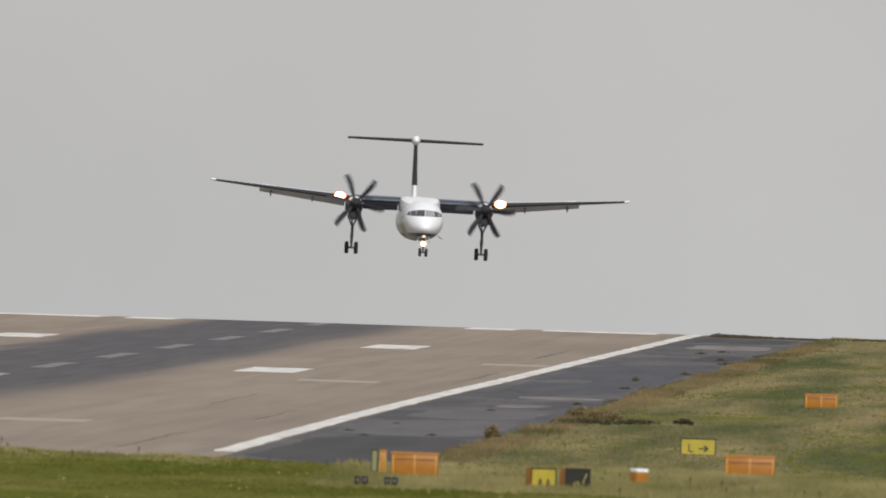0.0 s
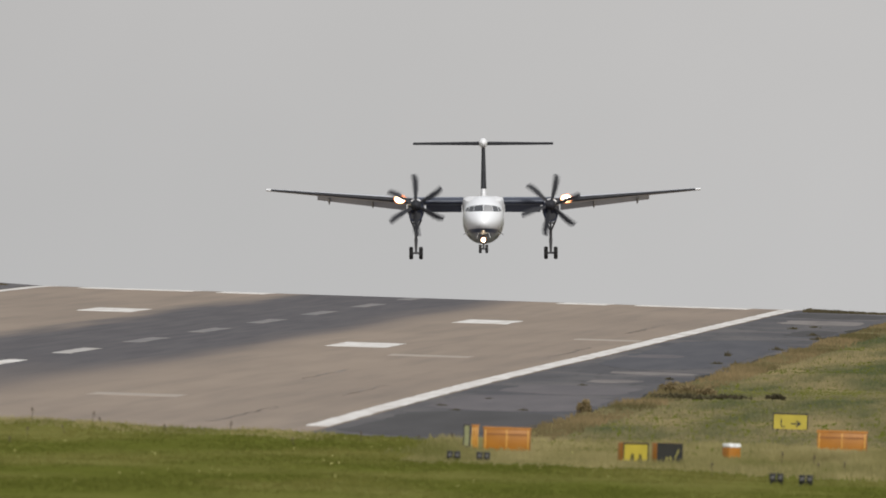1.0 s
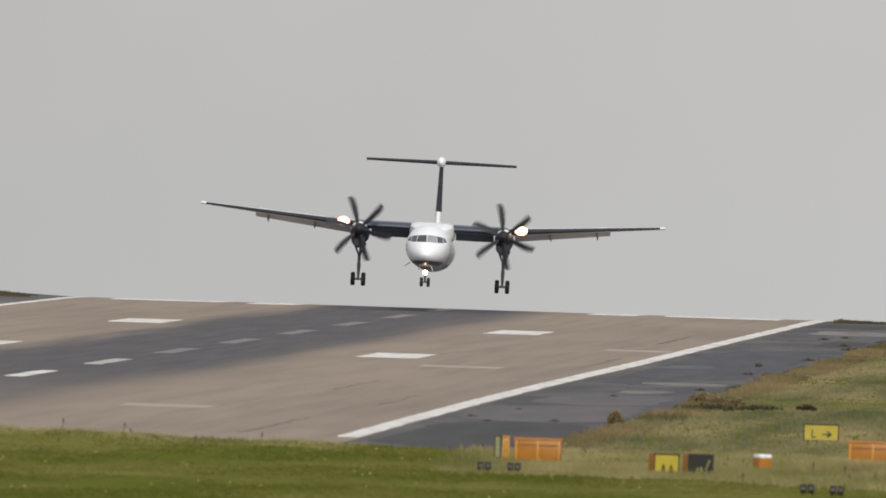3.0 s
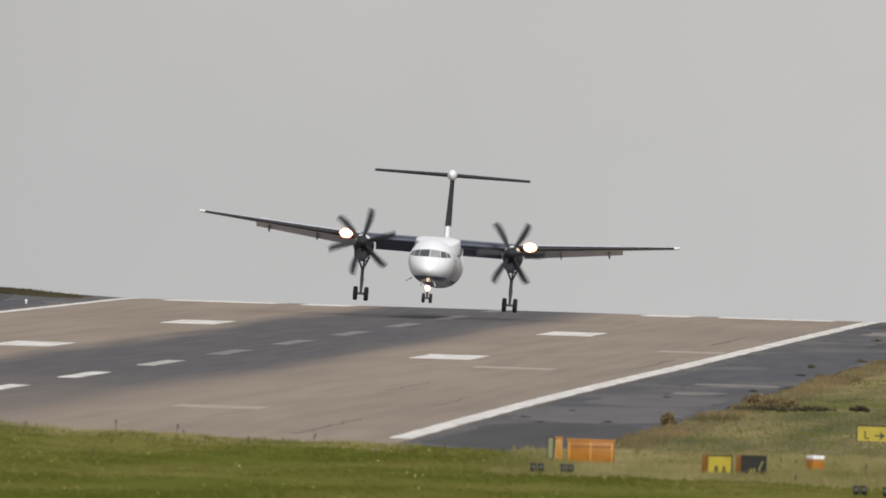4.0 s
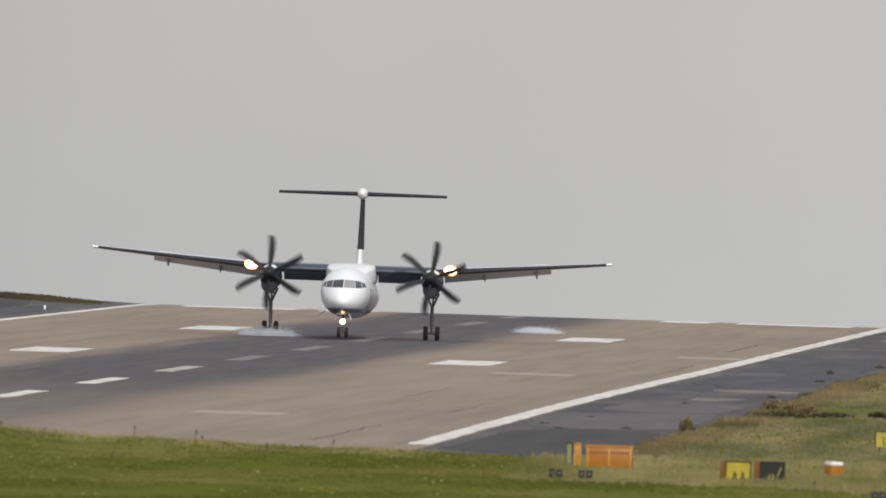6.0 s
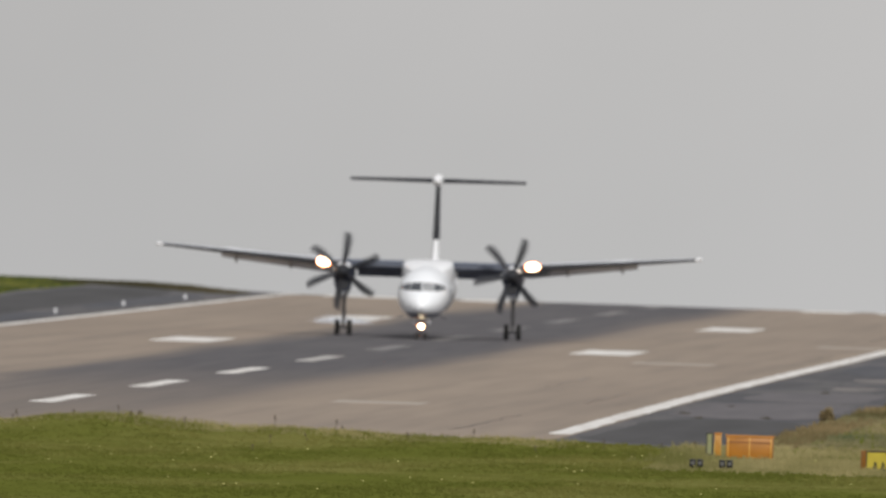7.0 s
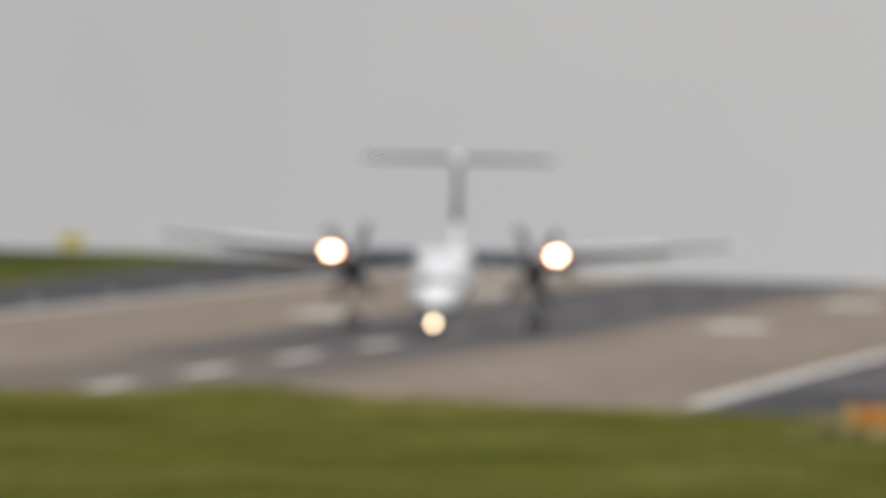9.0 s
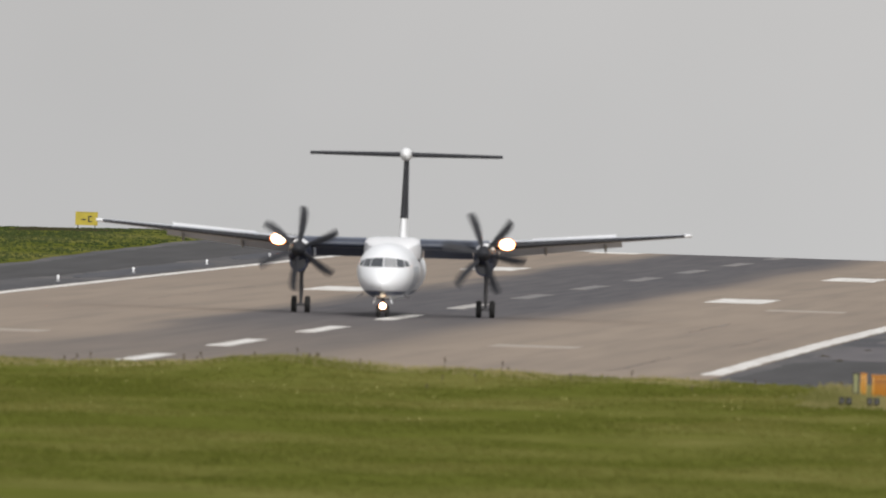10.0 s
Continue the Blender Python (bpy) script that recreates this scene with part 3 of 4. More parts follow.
def bush(x, y, wide, tall, label, material, seed):
    """A clump of dry growth: many small leaf faces on a few stems."""
    rng = random.Random(seed)
    ob = thing("dry_bush", label, "bush", pose(x, y, max(land(x, y), fall(y) - 0.02)), "dry bushes")
    bm = bmesh.new()
    for k in range(7):
        tube(bm, (rng.uniform(-0.1, 0.1) * wide, 0, -0.05), (rng.uniform(-0.4, 0.4) * wide, rng.uniform(-0.2, 0.2), tall * rng.uniform(0.6, 0.95)), 0.02, 0.008, 5)
    part("stem", bm, WEED, ob)
    bm = bmesh.new()
    for k in range(420):
        a, r = rng.uniform(0, 6.28), math.sqrt(rng.random())
        lobe = rng.choice(((-0.2, 0.75), (0.08, 1.0), (0.24, 0.6)))
        c = Vector((lobe[0] * wide + math.cos(a) * r * wide * 0.27, math.sin(a) * r * wide * 0.4, tall * lobe[1] * rng.random() ** 0.8))
        u = Vector((rng.uniform(-1, 1), rng.uniform(-1, 1), rng.uniform(-1, 1))).normalized() * 0.07
        v = u.cross(Vector((rng.uniform(-1, 1), rng.uniform(-1, 1), 1))).normalized() * 0.05
        bm.faces.new([bm.verts.new(p) for p in (c - u, c + v, c + u, c - v)])
    part("leaves", bm, material, ob)


bush(30.80, 1150, 0.66, 0.62, "brown dried bush at the edge of the asphalt", TUSSOCK, 1)
bush(32.6, 1219, 2.8, 0.26, "low dark bramble by the asphalt edge", SCRUB, 2)
bush(34.6, 1222, 2.0, 0.20, "low dark bramble by the asphalt edge", SCRUB, 3)
for k, (x, y, wide, tall) in enumerate(((31.5, 1240, 1.0, 0.52), (32.3, 1238, 1.1, 0.44), (33.2, 1236, 1.0, 0.36))):
    bush(x, y, wide, tall, "brown tussock of rank grass at the asphalt corner", TUSSOCK, 90 + k)
bush(36.6, 1222, 0.9, 0.26, "low dark bramble in the grass", SCRUB, 4)


# ---- signs and boxes on the grass ----
def letter(text, size, parent, at, material, name="letter"):
    cu = bpy.data.curves.new(name, "FONT")
    cu.body, cu.size, cu.extrude, cu.align_x, cu.align_y = text, size, 0.006, "CENTER", "CENTER"
    tmp = bpy.data.objects.new("tmp", cu)
    scene.collection.objects.link(tmp)
    dg = bpy.context.evaluated_depsgraph_get()
    me = bpy.data.meshes.new_from_object(tmp.evaluated_get(dg))
    bpy.data.objects.remove(tmp)
    me.materials.clear()
    me.materials.append(material)
    ob = new(name, me)
    ob.parent = parent
    ob.matrix_basis = at
    return ob


def board(name, label, x, y, wide, tall, face, rim, group, deep=0.16, z0=0.0, turn=0.0, legs=0.1):
    """An airfield guidance sign: box, front panel, frame and two legs; its front faces -y."""
    ob = thing(name, label, "sign", pose(x, y, land(x, y) + z0, 0, 0, turn), group)
    bm = bmesh.new()
    box(bm, -wide / 2, wide / 2, 0, deep, 0.10, tall, 0.012)
    part("box", bm, ORANGE, ob, "orange sheet-metal sign box")
    bm = bmesh.new()
    box(bm, -wide / 2 + 0.02, wide / 2 - 0.02, -0.012, 0, 0.12, tall - 0.02)
    part("panel", bm, face, ob)
    t = 0.045
    for a, b, c, d in ((-wide / 2, wide / 2, tall - t, tall), (-wide / 2, wide / 2, 0.10, 0.10 + t), (-wide / 2, -wide / 2 + t, 0.10 + t, tall - t), (wide / 2 - t, wide / 2, 0.10 + t, tall - t)):
        bm = bmesh.new()
        box(bm, a, b, -0.03, -0.013, c, d)
        part("frame", bm, rim, ob)
    for sx in (-0.38, 0.38):
        bm = bmesh.new()
        tube(bm, (sx * wide, deep / 2, -legs), (sx * wide, deep / 2, 0.1), 0.03)
        part("leg", bm, DARK_METAL, ob)
    return ob


def bar(parent, x0, x1, z0, z1, material, lean=0.0, name="mark"):
    bm = bmesh.new()
    loft(bm, [[(x0, y, z0), (x1, y, z0), (x1 + lean, y, z1), (x0 + lean, y, z1)] for y in (-0.022, -0.014)])
    part(name, bm, material, parent)


def signs():
    g = "airfield signs"
    s = board("taxiway_sign", "yellow taxiway sign with black letter and arrow", 40.26, 1110, 1.40, 0.78, YELLOW, BLACK, g, z0=-0.07)
    letter("L", 0.46, s, pose(-0.30, -0.02, 0.38, 90, 0, 0), BLACK)
    bar(s, 0.02, 0.30, 0.35, 0.40, BLACK, name="arrow_shaft")
    bm = bmesh.new()
    loft(bm, [[(0.20, y, 0.25), (0.28, y, 0.25), (0.42, y, 0.375), (0.28, y, 0.50), (0.20, y, 0.50), (0.31, y, 0.375)] for y in (-0.022, -0.014)])
    part("arrow_head", bm, BLACK, s)
    s = board("holding_sign", "yellow airfield sign with worn black marks in tall grass", 37.74, 1000, 1.00, 0.80, YELLOW, BLACK, g, deep=0.42, z0=-0.04, turn=27)
    bar(s, -0.22, -0.15, 0.14, 0.42, WORN_BLACK, 0.05)
    bar(s, -0.10, -0.04, 0.14, 0.40, WORN_BLACK, -0.03)
    bar(s, 0.10, 0.17, 0.14, 0.42, WORN_BLACK, 0.04)
    bar(s, 0.22, 0.27, 0.14, 0.36, WORN_BLACK, -0.04)
    s = board("location_sign", "black airfield sign with yellow marks in tall grass", 38.88, 1002, 1.00, 0.80, BLACK, BLACK, g, deep=0.42, z0=-0.04, turn=27)
    bar(s, -0.16, -0.10, 0.14, 0.32, YELLOW_WORN, 0.03)
    bar(s, 0.02, 0.08, 0.14, 0.34, YELLOW_WORN, -0.03)
    bar(s, 0.18, 0.23, 0.26, 0.60, YELLOW_WORN, 0.15)
    s = board("edge_sign", "narrow olive sign with a black rim, weathered", 30.81, 1025, 0.26, 0.92, OLIVE, BLACK, g)
    s = board("marker_board", "small yellow sign on the far grass bank", -43.8, 1735, 1.42, 0.95, YELLOW, YELLOW, g, z0=0.20, legs=0.45)
    bar(s, -0.34, -0.04, 0.42, 0.50, BLACK)
    bar(s, 0.10, 0.18, 0.30, 0.70, BLACK)
    bar(s, 0.18, 0.36, 0.62, 0.70, BLACK)
    bar(s, 0.18, 0.36, 0.30, 0.38, BLACK)


def equipment_box(x, y, wide, tall, label, deep=0.9, z0=0.0):
    """An orange sheet-metal housing with lid, upright ribs, rails and skids."""
    ob = thing("equipment_box", label, "equipment box", pose(x, y, land(x, y) + z0), "orange equipment boxes")
    bm = bmesh.new()
    box(bm, -wide / 2, wide / 2, 0, deep, 0.06, tall - 0.07, 0.02)
    part("body", bm, ORANGE, ob)
    bm = bmesh.new()
    loft(bm, [[(sx * (wide / 2 + 0.03), -0.03, tall - 0.07), (sx * (wide / 2 + 0.03), deep + 0.03, tall - 0.07), (sx * (wide / 2 + 0.03), deep + 0.03, tall), (sx * (wide / 2 + 0.03), 0.02, tall)] for sx in (-1, 1)])
    part("lid", bm, ORANGE, ob, "orange lid, paler where the light falls on it")
    for k in range(3):
        cx = (-0.46 + 0.46 * k) * wide
        bm = bmesh.new()
        box(bm, cx - 0.025, cx + 0.025, -0.035, -0.002, 0.08, tall - 0.09, 0.006)
        part("rib", bm, ORANGE_PALE, ob, "faded pale orange rib")
    bm = bmesh.new()
    box(bm, -wide / 2 + 0.03, wide / 2 - 0.03, -0.02, -0.003, tall * 0.70, tall * 0.70 + 0.05)
    part("rail", bm, ORANGE_DARK, ob)
    for sx in (-0.36, 0.36):
        bm = bmesh.new()
        box(bm, sx * wide - 0.05, sx * wide + 0.05, 0.05, deep - 0.05, -0.1, 0.06)
        part("skid", bm, DARK_METAL, ob)
    return ob


def cabinet(x, y):
    ob = thing("light_cabinet", "small orange cabinet with a white top in dry grass", "cabinet", pose(x, y, land(x, y), 0, 0, 32))
    bm = bmesh.new()
    box(bm, -0.24, 0.24, 0, 0.5, -0.05, 0.48, 0.02)
    part("body", bm, ORANGE, ob)
    for sx in (-0.125, 0.125):
        bm = bmesh.new()
        box(bm, sx - 0.115, sx + 0.115, -0.02, 0.5, 0.48, 0.62, 0.03)
        part("lamp_cover", bm, PLAIN_WHITE, ob, "white lamp cover")


def approach_light(x, y):
    """A pair of dark lamp heads on a short bar with two stakes."""
    ob = thing("approach_light", "pair of small dark approach lamps on short stakes", "airfield light", pose(x, y, land(x, y)), "approach lights")
    bm = bmesh.new()
    box(bm, -0.24, 0.24, -0.03, 0.03, 0.08, 0.12)
    part("bar", bm, DARK_METAL, ob)
    for sx in (-0.13, 0.13):
        bm = bmesh.new()
        box(bm, sx - 0.105, sx + 0.105, -0.15, 0.10, 0.12, 0.36, 0.025)
        box(bm, sx - 0.115, sx + 0.115, -0.19, -0.12, 0.33, 0.375, 0.01)
        tube(bm, (sx, 0.0, 0.05), (sx, 0.0, 0.14), 0.03, 0.03, 8)
        head = part("lamp_head", bm, DARK_METAL, ob)
        bm = bmesh.new()
        tube(bm, (sx, -0.158, 0.235), (sx, -0.15, 0.235), 0.058, 0.058, 14)
        part("lens", bm, LENS, head)
        bm = bmesh.new()
        tube(bm, (sx * 1.4, 0, -0.1), (sx * 1.4, 0, 0.1), 0.02, 0.02, 8)
        part("stake", bm, DARK_METAL, ob)
    return ob


signs()
equipment_box(32.44, 1020, 1.68, 0.92, "orange sheet-metal equipment box in tall grass")
equipment_box(31.11, 1025, 0.20, 0.92, "narrow orange housing beside a sign", 0.5)
equipment_box(44.03, 1040, 1.82, 0.95, "orange sheet-metal equipment box half hidden by dry grass")
equipment_box(40.70, 1305, 1.50, 0.72, "distant orange equipment box on the grass slope", z0=-0.05)
cabinet(40.73, 1018)
for lx, ly in ((31.62, 992), (32.66, 992), (43.82, 960), (44.87, 958)):
    approach_light(lx, ly)


def edge_light(x, y):
    ob = thing("edge_light", "small pale runway edge light on the asphalt", "airfield light", pose(x, y, fall(y)), "runway edge lights")
    bm = bmesh.new()
    tube(bm, (0, 0, 0), (0, 0, 0.10), 0.11, 0.09, 12)
    part("base", bm, WING_GREY, ob)
    bm = bmesh.new()
    tube(bm, (0, 0, 0.10), (0, 0, 0.22), 0.05, 0.05, 10)
    tube(bm, (0, 0, 0.22), (0, 0, 0.34), 0.085, 0.06, 12)
    part("globe", bm, PLAIN_WHITE, ob, "white lamp globe")
    return ob


first_light = edge_light(-25.0, 1415)
for ly in (1479, 1547, 1610, 1672):
    copy_thing(first_light, pose(-25.0, ly, fall(ly)))


# ---- the aircraft: nose towards -y, origin on the ground between the main wheels ----
BODY = [(-15.95, 1.93, 0.04, 0.04, 0), (-15.85, 1.94, 0.24, 0.21, 0), (-15.5, 1.98, 0.50, 0.45, 0), (-15.0, 2.04, 0.76, 0.68, 0), (-14.3, 2.16, 1.02, 0.92, 0), (-13.6, 2.30, 1.18, 1.12, 0),
        (-12.8, 2.42, 1.29, 1.27, 0), (-11.8, 2.46, 1.34, 1.34, 0), (-8, 2.46, 1.35, 1.35, 0), (-3, 2.46, 1.35, 1.35, 0), (2, 2.46, 1.35, 1.35, 0), (6, 2.50, 1.33, 1.33, 0), (9, 2.68, 1.12, 1.16, 0),
        (12, 2.95, 0.78, 0.86, 0), (14.5, 3.20, 0.42, 0.50, 0), (16.4, 3.36, 0.12, 0.16, 0)]


def body_y(x, z):
    """Where the nose's skin lies ahead of the point (x, z)."""
    lo, hi = -15.9, -10.0

    def inside(y):
        for a, b in zip(BODY, BODY[1:]):
            if a[0] <= y <= b[0]:
                f = (y - a[0]) / (b[0] - a[0])
                zc, rx, rz = (a[i] + f * (b[i] - a[i]) for i in (1, 2, 3))
                return (x / rx) ** 2 + ((z - zc) / rz) ** 2 <= 1
        return True
    for _ in range(30):
        mid = (lo + hi) / 2
        if inside(mid):
            hi = mid
        else:
            lo = mid
    return hi


def pane(name, corners, parent, material, lift=0.02):
    """A pane that follows the nose's skin. corners: (x, z) of its four corners."""
    bm = bmesh.new()
    n = 5
    front, back = [], []
    for j in range(n):
        for i in range(n):
            u, v = i / (n - 1), j / (n - 1)
            x = sum(c[0] * w for c, w in zip(corners, ((1 - u) * (1 - v), u * (1 - v), u * v, (1 - u) * v)))
            z = sum(c[1] * w for c, w in zip(corners, ((1 - u) * (1 - v), u * (1 - v), u * v, (1 - u) * v)))
            y = body_y(x, z)
            front.append(bm.verts.new((x, y - lift, z)))
            back.append(bm.verts.new((x, y + 0.03, z)))
    for j in range(n - 1):
        for i in range(n - 1):
            k = j * n + i
            bm.faces.new((front[k], front[k + 1], front[k + n + 1], front[k + n]))
            bm.faces.new((back[k], back[k + n], back[k + n + 1], back[k + 1]))
    ring = list(range(n)) + [n * j + n - 1 for j in range(1, n)] + [n * n - 1 - i for i in range(1, n)] + [n * (n - 1 - j) for j in range(1, n - 1)]
    for a, b in zip(ring, ring[1:] + ring[:1]):
        bm.faces.new((front[a], front[b], back[b], back[a]))
    return part(name, bm, material, parent)


def aerofoil(x, lead, chord, zc, thick, a, b, top=1.0):
    """The part of a wing section from a to b of its chord, as a closed ring."""
    up, down = [], []
    for k in range(9):
        s = a + (b - a) * (1 - math.cos(k / 8 * math.pi / 2)) if a == 0 else a + (b - a) * k / 8
        h = 5 * thick * (0.2969 * math.sqrt(s) - 0.126 * s - 0.3516 * s * s + 0.2843 * s ** 3 - 0.1015 * s ** 4) * chord
        up.append((x, lead + s * chord, zc + h * 1.15))
        down.append((x, lead + s * chord, zc - h * 0.85 - 0.004))
    return up + down[::-1]


def wing_at(x):
    """Leading edge, chord, centre height and thickness of the wing at the distance x from the middle."""
    s = abs(x)
    if s < 4.6:
        return -2.75, 3.05, 3.72, 0.175
    f = (s - 4.6) / (14.2 - 4.6)
    return -2.75 + 0.75 * f, 3.05 - 1.75 * f, 3.72 + 0.80 * f, 0.175 - 0.05 * f


def wing_piece(xs, a, b, drop=0.0):
    bm = bmesh.new()
    rings = []
    for x in xs:
        lead, chord, zc, thick = wing_at(x)
        rings.append([(p[0], p[1], p[2] - drop * smooth01(0, 1, (p[1] - lead) / chord)) for p in aerofoil(x, lead, chord, zc, thick, a, b)])
    return loft(bm, rings)


def propeller(parent, x):
    """Six paddle blades round a spinner; it turns about y."""
    bm = bmesh.new()
    oval_loft(bm, [(-0.62, 0, 0.02, 0.02, 0), (-0.55, 0, 0.12, 0.12, 0), (-0.38, 0, 0.24, 0.24, 0), (-0.15, 0, 0.33, 0.33, 0), (0.18, 0, 0.37, 0.37, 0)], 20)
    hub = part("propeller", bm, BLADE, parent, "dark six-bladed propeller with a pointed spinner", pose(x, -4.35, 3.42))
    bm = bmesh.new()
    rings = []
    for r, half, twist, sweep, thick in ((0.28, 0.09, 52, 0, 0.07), (0.55, 0.15, 46, 0.01, 0.05), (0.95, 0.20, 38, 0.03, 0.035), (1.4, 0.215, 31, 0.03, 0.025), (1.75, 0.20, 26, 0.0, 0.018), (1.95, 0.16, 24, -0.05, 0.014), (2.06, 0.07, 23, -0.10, 0.008)):
        ca, sa = math.cos(radians(twist)), math.sin(radians(twist))
        ring = []
        for k in range(10):
            a = k * 2 * math.pi / 10
            u, v = half * math.cos(a) + sweep, thick * math.sin(a)
            ring.append((u * ca - v * sa, u * sa + v * ca, r))
        rings.append(ring)
    loft(bm, rings)
    me = finish(bm, "blade", BLADE)
    for k in range(6):
        b = new("blade", me)
        b.parent = hub
        b.matrix_basis = pose(0, 0, 0, 0, 60 * k, 0)
    return hub


def wheel(parent, x, y, r, wide):
    """A tyre with a rim set into it."""
    bm = bmesh.new()
    n, prof = 24, ((0.62, 0.36), (0.80, 0.48), (0.93, 0.44), (1.0, 0.25), (1.0, -0.25), (0.93, -0.44), (0.80, -0.48), (0.62, -0.36))
    rings = [[(wide * w, r * s * math.cos(k * 2 * math.pi / n), r * s * math.sin(k * 2 * math.pi / n)) for k in range(n)] for s, w in prof]
    loft(bm, rings + [rings[0]], caps=False)
    bmesh.ops.remove_doubles(bm, verts=bm.verts, dist=1e-5)
    part("wheel", bm, TYRE, parent, "black rubber tyre", pose(x, y, r))
    bm = bmesh.new()
    oval = [[(wide * w, r * s * math.cos(k * 2 * math.pi / n), r * s * math.sin(k * 2 * math.pi / n)) for k in range(n)] for s, w in ((0.12, 0.30), (0.2, 0.24), (0.5, 0.16), (0.63, 0.34), (0.63, -0.34), (0.5, -0.16), (0.2, -0.24), (0.12, -0.30))]
    loft(bm, oval)
    part("rim", bm, RIM, parent, "grey metal wheel rim", pose(x, y, r))


def main_gear(plane, x):
    """Tall leg under the nacelle: shock strut, forked brace, axle, two wheels."""
    bm = bmesh.new()
    tube(bm, (x, 0.0, 0.42), (x, -0.02, 1.55), 0.075, 0.075)
    tube(bm, (x, -0.02, 1.35), (x, -0.04, 1.92), 0.095, 0.10)
    tube(bm, (x - 0.45, 0, 0.41), (x + 0.45, 0, 0.41), 0.07)
    for sx in (-1, 1):
        tube(bm, (x, -0.04, 1.80), (x + sx * 0.36, -0.20, 2.62), 0.06, 0.06)
        tube(bm, (x + sx * 0.05, 0.12, 0.65), (x + sx * 0.09, 0.16, 1.35), 0.03, 0.03, 8)
    tube(bm, (x, 0.1, 1.5), (x, 1.6, 2.6), 0.06, 0.06)
    tube(bm, (x - 0.27, -0.14, 2.36), (x + 0.27, -0.14, 2.36), 0.05, 0.05)
    gear = part("main_gear_leg", bm, STEEL, plane, "dark grey landing gear leg")
    for sx in (-0.32, 0.32):
        wheel(gear, x + sx, 0, 0.41, 0.27)
    return gear


def nose_gear(plane):
    y = -14.0
    bm = bmesh.new()
    tube(bm, (0, y, 0.28), (0, y, 1.35), 0.06, 0.09)
    tube(bm, (-0.28, y, 0.28), (0.28, y, 0.28), 0.05)
    tube(bm, (0, y - 0.02, 0.7), (0, y + 0.9, 1.35), 0.04)
    gear = part("nose_gear_leg", bm, STEEL, plane, "dark grey nose gear leg")
    for sx in (-0.21, 0.21):
        wheel(gear, sx, y, 0.28, 0.20)
    for sx in (-1, 1):
        bm = bmesh.new()
        loft(bm, [[(sx * 0.30, yy, 1.36), (sx * 0.325, yy, 1.36), (sx * 0.455, yy, 0.98), (sx * 0.43, yy, 0.98)] for yy in (-14.6, -13.0)])
        part("gear_door", bm, PLAIN_WHITE, plane)
    # the housing shines too, to stand for the glow round the lens
    bm = bmesh.new()
    tube(bm, (0, y - 0.10, 0.86), (0, y - 0.22, 0.86), 0.11, 0.165, 20)
    tube(bm, (0, y - 0.02, 0.86), (0, y - 0.10, 0.86), 0.05, 0.13, 16)
    lamp = part("taxi_light", bm, LAMP_HALO, plane, "lit warm-white taxi light, its orange glow put on the housing")
    bm = bmesh.new()
    oval_loft(bm, [(y - 0.30, 0.86, 0.06, 0.06, 0), (y - 0.28, 0.86, 0.11, 0.11, 0), (y - 0.225, 0.86, 0.135, 0.135, 0)], 20)
    part("lens", bm, LAMP, lamp)
    return gear


